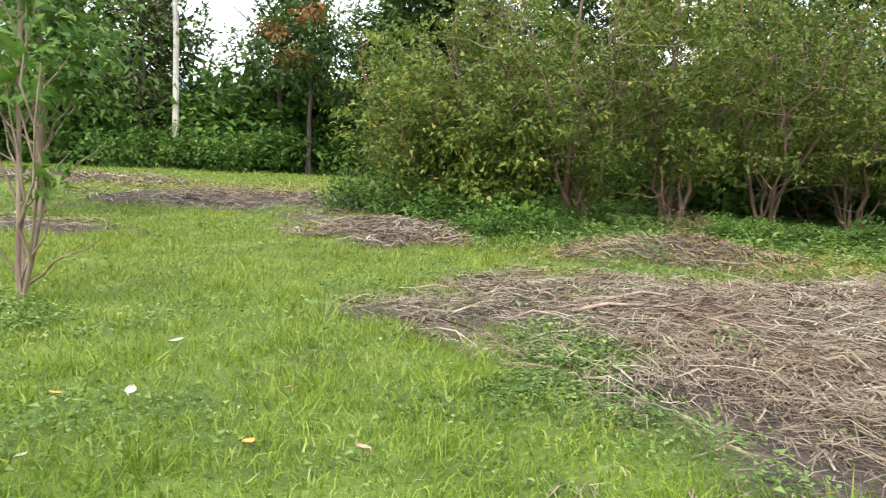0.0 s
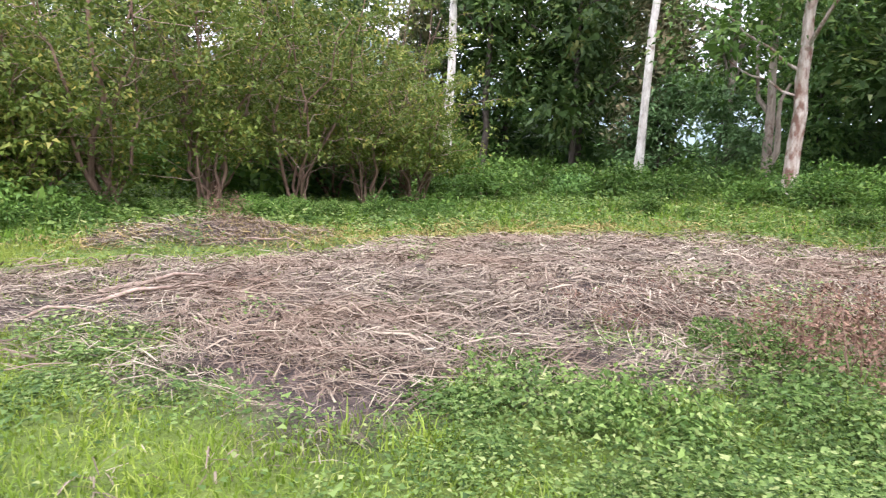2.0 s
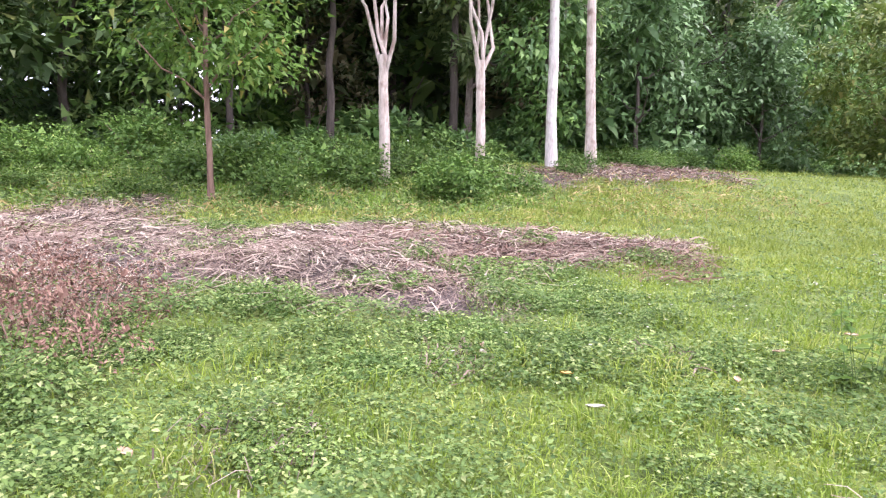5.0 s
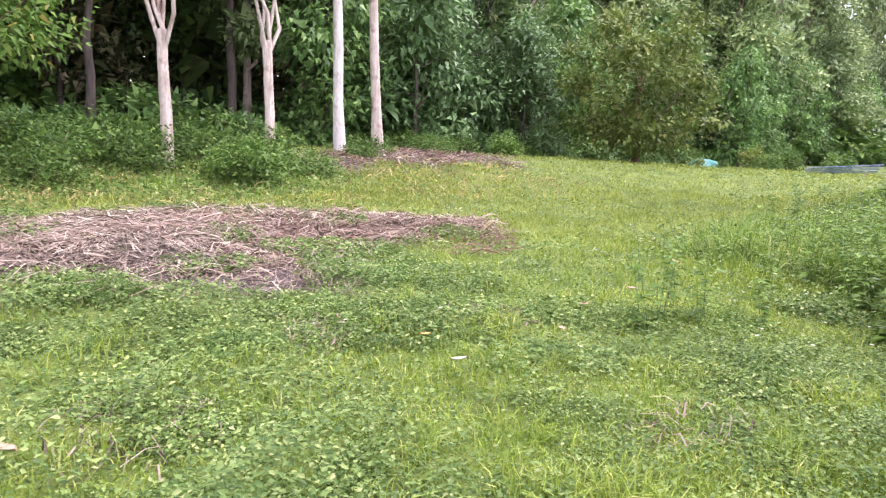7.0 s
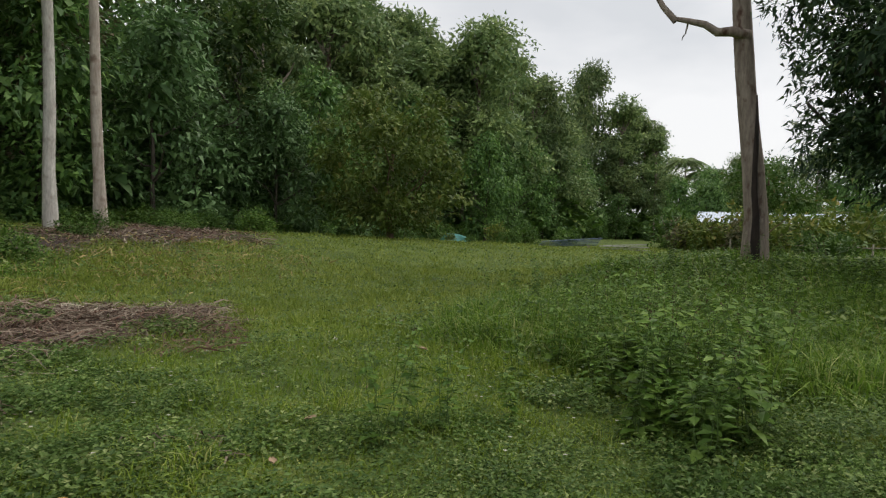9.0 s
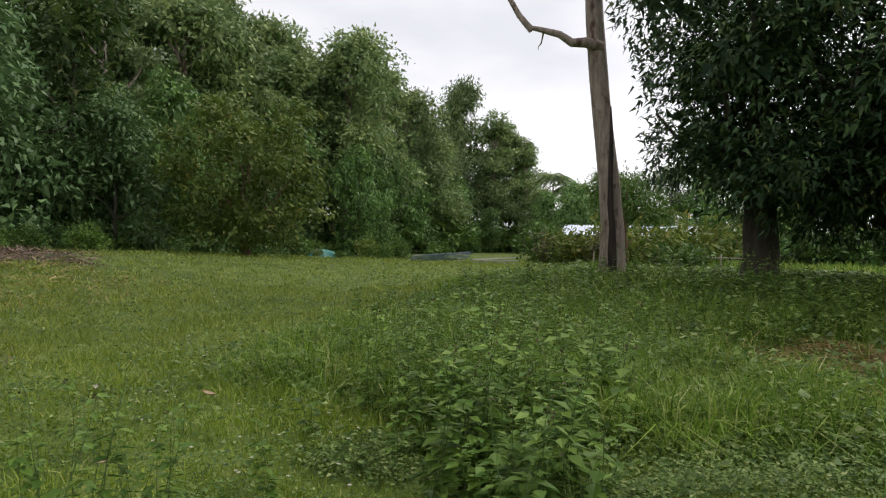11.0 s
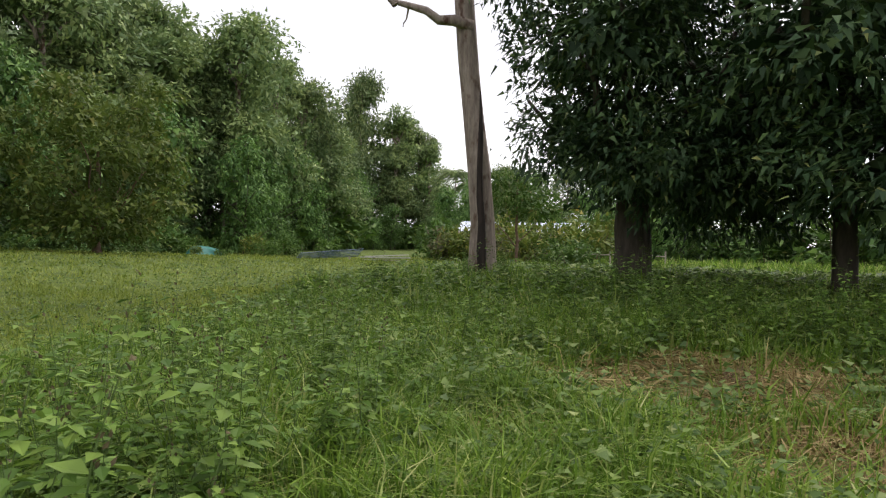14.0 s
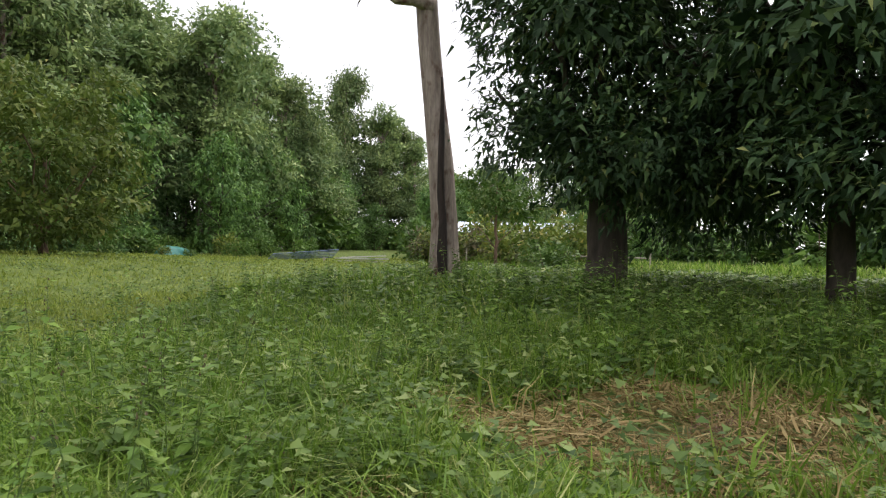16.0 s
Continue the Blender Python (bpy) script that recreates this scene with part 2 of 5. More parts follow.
def leaves(at, tip, up, length, width, fold=0.25):
    """A folded, pointed leaf of four corners at each place, growing along tip."""
    side = unit(np.cross(tip, up))
    up = unit(np.cross(side, tip))
    length, width = np.broadcast_to(length, len(at))[:, None], np.broadcast_to(width, len(at))[:, None]
    mid = at + tip * length * 0.42
    end = at + tip * length - up * length * 0.12
    v = np.stack([at, mid - side * width / 2 + up * width * fold, end, mid + side * width / 2 + up * width * fold], 1).reshape(-1, 3)
    b = np.arange(len(at))[:, None] * 4
    f = np.concatenate([b + [[0, 2, 1]], b + [[0, 3, 2]]])
    return v, f


def blades(at, height, bend, width):
    """Grass blades of five corners, curving along bend."""
    n = len(at)
    a = rng.uniform(0, 2 * np.pi, n)
    side = np.stack([np.cos(a), np.sin(a), 0 * a], 1) * (width / 2)[:, None]
    upv = np.array([0, 0, 1.0])
    mid = at + upv * (height * 0.6)[:, None] + bend * (height * 0.28)[:, None]
    tip = at + upv * (height * 0.92)[:, None] + bend * (height * 0.95)[:, None]
    v = np.stack([at - side, at + side, mid + side * 0.75, mid - side * 0.75, tip], 1).reshape(-1, 3)
    b = np.arange(n)[:, None] * 5
    return v, np.concatenate([b + [[0, 1, 2]], b + [[0, 2, 3]], b + [[3, 2, 4]]])


def stalks(at, way, length, width, arch):
    """Fallen stalks: narrow ribbons of three stations, arched."""
    n = len(at)
    side = unit(np.cross(way, np.array([0, 0, 1.0]) + rng.normal(0, 0.5, (n, 3)))) * (width / 2)[:, None]
    p0, p2 = at - way * (length / 2)[:, None], at + way * (length / 2)[:, None]
    p1 = at + np.stack([rng.normal(0, 0.06, n) * length, rng.normal(0, 0.06, n) * length, arch], 1)
    v = np.stack([p0 - side, p0 + side, p1 + side, p1 - side, p2 + side * 0.6, p2 - side * 0.6], 1).reshape(-1, 3)
    b = np.arange(n)[:, None] * 6
    return v, np.concatenate([b + [[0, 1, 2]], b + [[0, 2, 3]], b + [[3, 2, 4]], b + [[3, 4, 5]]])


def tube(points, radii, sides=8, rough=0.08, seed=0):
    """A tapered round limb through the points."""
    r = np.random.default_rng(seed)
    pts, radii = np.asarray(points, float), np.asarray(radii, float)
    way = unit(np.gradient(pts, axis=0))
    ref = np.where(np.abs(way[:, 2:]) > 0.9, [[1.0, 0, 0]], [[0, 0, 1.0]])
    a = unit(np.cross(way, ref))
    b = np.cross(way, a)
    ang = np.arange(sides) / sides * 2 * np.pi
    rad = radii[:, None] * (1 + rough * r.normal(0, 1, (len(pts), sides)) * 0.5 + rough * np.sin(ang * 3 + seed)[None])
    v = pts[:, None] + a[:, None] * (np.cos(ang) * rad)[..., None] + b[:, None] * (np.sin(ang) * rad)[..., None]
    f = []
    for k in range(len(pts) - 1):
        for s in range(sides):
            t = (s + 1) % sides
            f.append((k * sides + s, k * sides + t, (k + 1) * sides + t, (k + 1) * sides + s))
    return v.reshape(-1, 3), np.array(f)


def joined(pieces):
    vs, fs, k = [], [], 0
    for v, f in pieces:
        vs.append(v)
        fs.append(f + k)
        k += len(v)
    return np.concatenate(vs), np.concatenate(fs)


def bent(p0, p1, n=6, sway=0.05, seed=0):
    """Points from p0 to p1 on a gently wandering line."""
    r = np.random.default_rng(seed)
    p0, p1 = np.asarray(p0, float), np.asarray(p1, float)
    t = np.linspace(0, 1, n)[:, None]
    d = np.linalg.norm(p1 - p0)
    w = np.cumsum(r.normal(0, 1, (n, 3)), 0) * sway * d / n
    w = w - w[:1] * (1 - t) - w[-1:] * t
    return p0 + (p1 - p0) * t + w


def clumps(r, centre, radii, count, per, spread, shell=0.55, low=-1.0):
    """Leaf places in tufts over an uneven ellipsoid, with the way out of the crown at each."""
    d = unit(r.normal(0, 1, (count * 2, 3)))
    d = d[d[:, 2] > low][:count]
    lump = 1 + 0.22 * np.sin(d[:, :1] * 4.1 + centre[0] * 3) * np.cos(d[:, 1:2] * 3.7 + centre[1]) + 0.12 * r.normal(0, 1, (len(d), 1))
    c = np.asarray(centre) + d * np.asarray(radii) * lump * (shell + (1 - shell) * r.random((len(d), 1)) ** 0.5)
    at = np.repeat(c, per, 0) + r.normal(0, 1, (len(c) * per, 3)) * spread * np.array([1, 1, 0.7])
    out = unit(np.repeat(d, per, 0) + r.normal(0, 0.55, (len(c) * per, 3)))
    return at, out


def chips(at, tip, up, length, width):
    """Three-cornered leaves, for crowns that stand some way off."""
    side = unit(np.cross(tip, up)) * (np.broadcast_to(width, len(at)) / 2)[:, None]
    end = at + tip * np.broadcast_to(length, len(at))[:, None]
    v = np.stack([at - side, at + side, end], 1).reshape(-1, 3)
    return v, np.arange(len(at) * 3).reshape(-1, 3)


def foliage(name, blobs, leaf, mat, seed, droop=0.35, slim=0.45, fold=0.25, core=0.07, near=False, shell=0.55):
    """A crown of many single leaves. blobs: centre, radii, tufts, leaves in a tuft, spread."""
    r = np.random.default_rng(seed)
    ats, outs = [], []
    for centre, radii, count, per, spread in blobs:
        a, o = clumps(r, centre, radii, count, per, spread, shell)
        ats.append(a)
        outs.append(o)
    outer = sum(len(a) for a in ats)
    # oversized inner leaves, added to stop light passing through the crown
    for centre, radii, count, per, spread in blobs:
        k = int(count * per * core)
        d = unit(r.normal(0, 1, (k, 3)))
        ats.append(np.asarray(centre) + d * np.asarray(radii) * r.uniform(0.1, 0.6, (k, 1)))
        outs.append(d)
    at, out = np.concatenate(ats), np.concatenate(outs)
    inner = np.arange(len(at)) >= outer
    tip = unit(out + [0, 0, -droop] + r.normal(0, 0.45, at.shape))
    up = unit(out * 0.6 + [0, 0, 0.8] + r.normal(0, 0.4, at.shape))
    size = leaf * r.uniform(0.6, 1.35, len(at)) * np.where(inner, 1.9, 1.0)
    wide = size * np.where(inner, max(slim, 0.7), slim)
    return mesh_of(name, *(leaves(at, tip, up, size, wide, fold) if near else chips(at, tip, up, size, wide * 1.15)), mat)


# ---- lie of the land ----
def smooth(a, b, x):
    t = np.clip((x - a) / (b - a), 0, 1)
    return t * t * (3 - 2 * t)


# heaps and mats of cut stalks: centre, half sizes, turn, thickness
LITTER = [(3.0, 7.2, 3.0, 2.6, 0, 0.10), (6.3, 6.2, 3.9, 3.6, 0, 0.16), (10.0, 8.2, 4.4, 2.6, -10, 0.15), (9.6, 3.4, 3.3, 3.0, 0, 0.18),
          (10.3, -1.0, 2.6, 2.7, 20, 0.16), (10.3, -4.2, 1.3, 1.9, 20, 0.12), (2.0, 4.7, 0.9, 1.1, 30, 0.05), (2.5, 3.7, 0.9, 0.6, 0, 0.05), (4.0, 4.2, 1.7, 1.5, 0, 0.10),
          (4.2, 12.6, 2.0, 1.2, 0, 0.35), (22.5, -10.6, 4.8, 2.3, -65, 0.12), (-5.0, 20.5, 5.6, 2.6, 10, 0.15), (-1.3, 14.0, 1.9, 1.5, -20, 0.25),
          (-9.0, 13.0, 2.8, 1.0, 0, 0.1), (-15.5, 26.0, 5.0, 2.6, 0, 0.1), (-0.4, 7.0, 0.8, 0.45, 0, 0.03), (14.0, 4.5, 2.4, 1.6, 0, 0.1), (8.2, -0.6, 1.8, 1.3, 20, 0.10), (20.8, -6.8, 3.0, 1.5, -60, 0.08),
          (-6.4, 20.9, 1.7, 0.9, -20, 0.12), (-2.8, 21.8, 1.6, 0.9, -20, 0.12), (-1.2, 15.1, 1.2, 0.7, -20, 0.14), (-3.3, 16.7, 0.9, 0.5, -20, 0.05), (4.1, 14.8, 1.0, 0.7, -20, 0.12), (1.2, 8.6, 1.0, 0.5, -20, 0.05)]
SCRAPS = [(3.67, 0.09, 0.45, 0.35, 0, 0), (2.64, -2.45, 0.22, 0.3, 0, 0), (4.83, -1.18, 0.4, 0.25, 0, 0), (3.9, 0.0, 0.42, 0.30, 20, 0), (5.1, -1.3, 0.5, 0.32, 0, 0), (2.65, -2.5, 0.20, 0.34, 0, 0), (1.6, 2.9, 0.5, 0.3, 0, 0), (0.9, 3.0, 0.4, 0.25, 0, 0), (4.9, -2.6, 0.4, 0.3, 0, 0), (6.8, -1.9, 0.6, 0.3, 0, 0)]
PALE = [(15.0, 12.0, 5.0, 4.0, 0, 0), (16.5, 5.0, 3.0, 5.0, 0, 0), (15.5, -3.0, 3.0, 5.0, 0, 0), (8.0, 12.6, 6.0, 1.8, 0, 0), (-6.0, 24.0, 7.0, 3.0, 0, 0), (18.0, -9.0, 3.0, 3.5, 0, 0)]
RUSTY = [(22.0, -9.8, 2.2, 4.6, 25, 0), (10.0, -3.9, 2.2, 1.3, 20, 0), (9.4, -1.4, 1.6, 1.2, 0, 0), (4.4, 14.2, 1.2, 0.8, 0, 0), (6.4, 4.2, 1.4, 0.8, 0, 0)]
HAY = [(1.5, -11.8, 2.6, 1.6, 0, 0.06), (0.9, -9.4, 1.3, 1.1, 0, 0.04), (2.6, -9.0, 0.7, 0.5, 0, 0.02)]


def cover(spots, x, y):
    """How far a place lies inside any of the spots: above 0 inside, with a ragged rim."""
    best = np.full(np.shape(x), -9.0)
    rag = 0.20 * np.sin(x * 3.1 + 1.7 * np.sin(y * 2.3)) + 0.14 * np.sin(y * 4.3 + 2.1 * np.sin(x * 1.9)) + 0.10 * np.sin(x * 9.1 + 2 * np.sin(y * 7.7)) * np.sin(y * 8.3)
    rag = rag + 0.34 * np.sin(x * 1.3 + y * 0.7) * np.sin(y * 1.5 - x * 0.4)
    for cx, cy, rx, ry, turn, _ in spots:
        c, s = math.cos(math.radians(turn)), math.sin(math.radians(turn))
        dx, dy = (x - cx) * c + (y - cy) * s, -(x - cx) * s + (y - cy) * c
        best = np.maximum(best, 1 - np.sqrt((dx / rx) ** 2 + (dy / ry) ** 2) + rag * 0.8)
    return best


def land(x, y):
    """Height of the ground."""
    x, y = np.asarray(x, float), np.asarray(y, float)
    z = 0.8 * smooth(9, 36, y) * smooth(16, 5, x)
    z = z + 0.5 * smooth(-12, -18.5, y) * smooth(-33, -24, y) * smooth(15, 9, x)
    z = z + 0.95 * smooth(12, 25, x) * smooth(-48, -8, y)
    z = z + 0.035 * np.sin(x * 0.9 + 0.5) * np.sin(y * 0.8) + 0.02 * np.sin(x * 2.3 + y * 1.7)
    for cx, cy, rx, ry, turn, h in LITTER + HAY:
        z = z + h * np.exp(-1.6 * (((x - cx) / rx) ** 2 + ((y - cy) / ry) ** 2))
    return z


def on_land(x, y, sink=0.03):
    return (x, y, float(land(x, y)) - sink)


steps = np.concatenate([-np.geomspace(3000, 62, 22), np.arange(-60, 60.01, 0.6), np.geomspace(62, 3000, 22)])
gx, gy = np.meshgrid(steps, steps - 10.0, indexing="ij")
n_side = len(steps)
ij = np.arange((n_side - 1) * n_side).reshape(n_side - 1, n_side)[:, :-1].ravel()
ground = new("ground", mesh_of("ground", np.stack([gx, gy, land(gx, gy)], -1).reshape(-1, 3),
                               np.stack([ij, ij + n_side, ij + n_side + 1, ij + 1], 1), M_GROUND, True))
litter_at = ground.data.attributes.new("litter", "FLOAT", "POINT")
bare = np.clip(0.5 + 2.2 * np.maximum(cover(LITTER, gx, gy), cover(HAY, gx, gy) * 0.25 - 0.25), 0, 1)
litter_at.data.foreach_set("value", bare.astype(np.float32).ravel())
tagged(ground, "mown grass clearing with mats of cut dry stalks", "ground", kind="structure")


# ---- ground cover ----
def spread_over(count, near, far, power, r, west=0.12):
    """Places round the walked line, thinning out with distance, few on the side nobody sees."""
    u = r.random(count)
    k = 2 - power
    d = (near ** k + u * (far ** k - near ** k)) ** (1 / k)
    a = np.where(r.random(count) < west, r.uniform(195, 320, count), r.uniform(-42, 196, count))
    a = np.radians(a)
    along = r.random(count)
    ox, oy = 0.1 + 1.0 * along, 0.2 - 5.6 * along ** 1.2
    x, y = ox + d * np.sin(a), oy + d * np.cos(a)
    return x, y, d


def rank(x, y):
    """0 on the short lawn, 1 where grass and weeds stand tall."""
    south = smooth(-5.5, -8.5, y) * smooth(9.5, 6.5, x + 0.28 * (y + 8))
    far = smooth(-15, -20, y) * smooth(14, 9, x)
    belt = smooth(13, 17, x) * smooth(-10, -3, y)
    shrub = smooth(11.5, 14, y) * smooth(-1.5, 2, x)
    return np.clip(np.maximum.reduce([south, far, 0.6 * belt, 0.8 * shrub]), 0, 1)


def blades_far(at, height, bend, width):
    """Single-triangle tufts of grass for the far part of the clearing."""
    n = len(at)
    a = rng.uniform(0, 2 * np.pi, n)
    side = np.stack([np.cos(a), np.sin(a), 0 * a], 1) * (width / 2)[:, None]
    tip = at + np.array([0, 0, 0.95]) * height[:, None] + bend * (height * 0.7)[:, None]
    return np.stack([at - side, at + side, tip], 1).reshape(-1, 3), np.arange(n * 3).reshape(-1, 3)


def weedy(x, y):
    """Where broad-leaved weeds crowd out the grass."""
    patch = 0.5 + 0.5 * np.sin(x * 1.1 + 2 * np.sin(y * 0.7)) * np.cos(y * 1.3 + 1.5 * np.sin(x * 0.9))
    fine = 0.5 + 0.5 * np.sin(x * 3.3 + 2 * np.sin(y * 2.7)) * np.cos(y * 3.9 + 1.5 * np.sin(x * 2.1))
    east = smooth(0.8, 2.8, x + 0.35 * np.clip(-y - 2, 0, 3))
    strip = np.exp(-((y + 0.45 * x + 0.3) / 1.0) ** 2) * smooth(6, 4, x)
    open_lawn = smooth(-2.5, -5.0, y) * smooth(3.0, 5.0, x)
    return np.clip(0.10 + 0.82 * east + 0.7 * (patch - 0.5) + 0.6 * (fine - 0.5) - 0.6 * strip - 0.55 * open_lawn, 0.03, 1)


def grass():
    r = np.random.default_rng(3)
    x, y, d = (np.concatenate(c) for c in zip(spread_over(720000, 0.7, 60, 1.56, r), spread_over(190000, 6.5, 20, 1.1, r, 0.04)))
    wild = rank(x, y)
    extra = (np.arange(len(x)) >= 720000) & (wild > 0.3)
    lit = np.maximum(cover(LITTER, x, y), cover(HAY, x, y) * 0.45 - 0.02)
    keep = r.random(len(x)) > np.clip(np.maximum(lit * 2.2 + 0.4, 0.70 * weedy(x, y) * (1 - 0.2 * wild)), 0, 0.985)
    keep &= ~extra
    x, y, d, wild = x[keep], y[keep], d[keep], wild[keep]
    tuft = 0.5 + 0.5 * np.sin(x * 2.7 + 1.3 * np.sin(y * 3.1)) * np.sin(y * 2.9 + 1.7 * np.sin(x * 1.3))
    tuft = tuft * (0.55 + 0.45 * np.sin(x * 7.3 + 2 * np.sin(y * 5.1)) * np.sin(y * 6.7))
    h = (0.045 + 0.15 * np.clip(tuft, 0, 1) ** 1.5 + 0.03 * r.random(len(x))) * r.uniform(0.5, 1.5, len(x))
    h = h * (1 - wild) + wild * r.uniform(0.15, 0.6, len(x)) * (0.6 + 0.6 * np.clip(tuft, 0, 1))
    h = h * (1 + 0.012 * d)
    w = (0.0040 + 0.0015 * d ** 0.97 * r.uniform(0.5, 1.4, len(x))) * (1 + 1.0 * wild)
    a = r.uniform(0, 2 * np.pi, len(x))
    lean = r.uniform(0.1, 1.5, len(x))
    bend = np.stack([np.cos(a) * lean, np.sin(a) * lean, -0.3 * lean], 1)
    at = np.stack([x, y, land(x, y) - 0.01], 1)
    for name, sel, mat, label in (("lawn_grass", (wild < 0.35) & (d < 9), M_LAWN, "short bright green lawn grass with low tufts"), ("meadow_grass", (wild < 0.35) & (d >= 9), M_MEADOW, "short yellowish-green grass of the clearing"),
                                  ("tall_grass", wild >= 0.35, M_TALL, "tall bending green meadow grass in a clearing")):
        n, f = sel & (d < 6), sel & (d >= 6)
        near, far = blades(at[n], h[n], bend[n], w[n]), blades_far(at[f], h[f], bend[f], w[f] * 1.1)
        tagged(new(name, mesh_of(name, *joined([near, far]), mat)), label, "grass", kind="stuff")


def long_grass():
    """Arching long blades in the rank southern part of the meadow."""
    r = np.random.default_rng(13)
    cx, cy = np.append(r.uniform(0.9, 8.5, 1100), r.uniform(1.7, 5.0, 420)), np.append(r.uniform(-15, -6.9, 1100), r.uniform(-9.6, -7.0, 420))
    ok = (cover(HAY, cx, cy) < 0.05) & (cx + 0.45 * (cy + 8) < 7.5) & (np.hypot(cx - 0.98, cy + 6.2) > 1.6)
    cx, cy = np.repeat(cx[ok], 34), np.repeat(cy[ok], 34)
    n = len(cx)
    x, y = cx + r.normal(0, 0.10, n), cy + r.normal(0, 0.10, n)
    a, lean = r.uniform(0, 2 * np.pi, n), r.uniform(0.2, 1.6, n)
    bend = np.stack([np.cos(a) * lean, np.sin(a) * lean, -0.45 * lean], 1)
    h = r.uniform(0.25, 0.8, n)
    ob = new("long_grass", mesh_of("long_grass", *blades(np.stack([x, y, land(x, y) - 0.01], 1), h, bend, r.uniform(0.008, 0.017, n)), M_TALL))
    tagged(ob, "tussocks of long arching green grass", "grass", kind="stuff")


def dry_blades():
    """Withered blades standing and leaning over the flattened grass, and a dark tussock pressed flat beside it."""
    r = np.random.default_rng(19)
    for name, spots, per, mat, low, label in (("dry_blades", [(1.4, -8.6), (0.95, -11.9), (1.9, -10.6), (0.6, -10.2), (1.2, -9.4), (2.6, -11.4), (0.1, -11.2), (-0.6, -12.2), (1.7, -12.4), (2.4, -8.4), (0.4, -9.0)], 9, M_HAY, 0.3, "withered yellow grass blades standing over flattened hay"),
                                              ("pressed_tussock", [(2.15, -9.75), (2.35, -9.85), (2.5, -9.65), (2.0, -9.95), (2.65, -9.9), (2.3, -10.1)], 150, M_TALL, 1.2, "dark tussock of long grass pressed flat")):
        c = np.repeat(np.array(spots), per, 0)
        n = len(c)
        x, y = c[:, 0] + r.normal(0, 0.16, n), c[:, 1] + r.normal(0, 0.12, n)
        a, lean = (r.uniform(0, 2 * np.pi, n), r.uniform(low, 1.3, n)) if low < 1 else (r.normal(2.6, 0.5, n), r.uniform(1.2, 2.2, n))
        bend = np.stack([np.cos(a) * lean, np.sin(a) * lean, -0.4 * lean], 1)
        h = r.uniform(0.3, 0.75, n) if low < 1 else r.uniform(0.3, 0.5, n)
        ob = new(name, mesh_of(name, *blades(np.stack([x, y, land(x, y) - 0.01], 1), h, bend, r.uniform(0.007, 0.016, n)), mat))
        tagged(ob, label, "grass", kind="stuff")


def weeds():
    """Low broad-leaved weeds: whorls of small leaves over the lawn and thicker at the rims of the mats."""
    r = np.random.default_rng(5)
    x, y, d = spread_over(185000, 0.8, 40, 1.66, r)
    lit = np.maximum(cover(LITTER, x, y), cover(HAY, x, y))
    wild = rank(x, y)
    rim = np.exp(-((lit + 0.15) / 0.22) ** 2)
    holes = np.sin(x * 1.9 + 1.4 * np.sin(y * 1.2)) * np.sin(y * 2.1 + 1.2 * np.sin(x * 1.5))
    lit = lit - np.clip(holes * 1.6 - 0.7, 0, 0.5)
    keep = r.random(len(x)) < np.clip(0.9 * weedy(x, y) + 0.3 * rim - 2.0 * np.clip(lit, 0, 0.47), 0.05 + 0.38 * wild * (cover(HAY, x, y) < 0.05), 1) * np.where(d > 9, 0.5 + 0.5 * wild, 1)
    x, y, d, wild, rim = x[keep], y[keep], d[keep], wild[keep], rim[keep]
    hump = np.clip(np.sin(x * 2.1 + 1.3 * np.sin(y * 1.7)) * np.sin(y * 2.3 + 1.1 * np.sin(x * 1.9)), 0, 1)
    tall = (0.03 + 0.36 * hump ** 1.8 + 0.10 * rim * r.random(len(x)) + 0.06 * r.random(len(x))) * (1 - wild) + wild * r.uniform(0.1, 0.5, len(x))
    per = 5
    n = len(x) * per
    base = np.repeat(np.stack([x, y, land(x, y)], 1), per, 0)
    a = r.uniform(0, 2 * np.pi, n)
    rad = np.repeat(0.03 + 0.012 * d, per) * r.random(n) ** 0.5
    at = base + np.stack([np.cos(a) * rad, np.sin(a) * rad, np.repeat(tall, per) * r.uniform(0.35, 1.0, n)], 1)
    tip = unit(np.stack([np.cos(a), np.sin(a), r.uniform(-0.4, 0.5, n)], 1))
    up = unit(np.stack([r.normal(0, 0.4, n), r.normal(0, 0.4, n), np.ones(n)], 1))
    size = np.repeat((0.021 + 0.0021 * d) * (1 + 0.9 * wild), per) * r.uniform(0.5, 1.5, n)
    near = np.repeat(d < 6, per)
    ob = new("low_weeds", mesh_of("low_weeds", *joined([leaves(at[near], tip[near], up[near], size[near], size[near] * 0.62, 0.12), chips(at[~near], tip[~near], up[~near], size[~near], size[~near] * 0.8)]), M_WEED))
    tagged(ob, "low green broad-leaved weeds creeping through the grass", "weeds", kind="stuff")


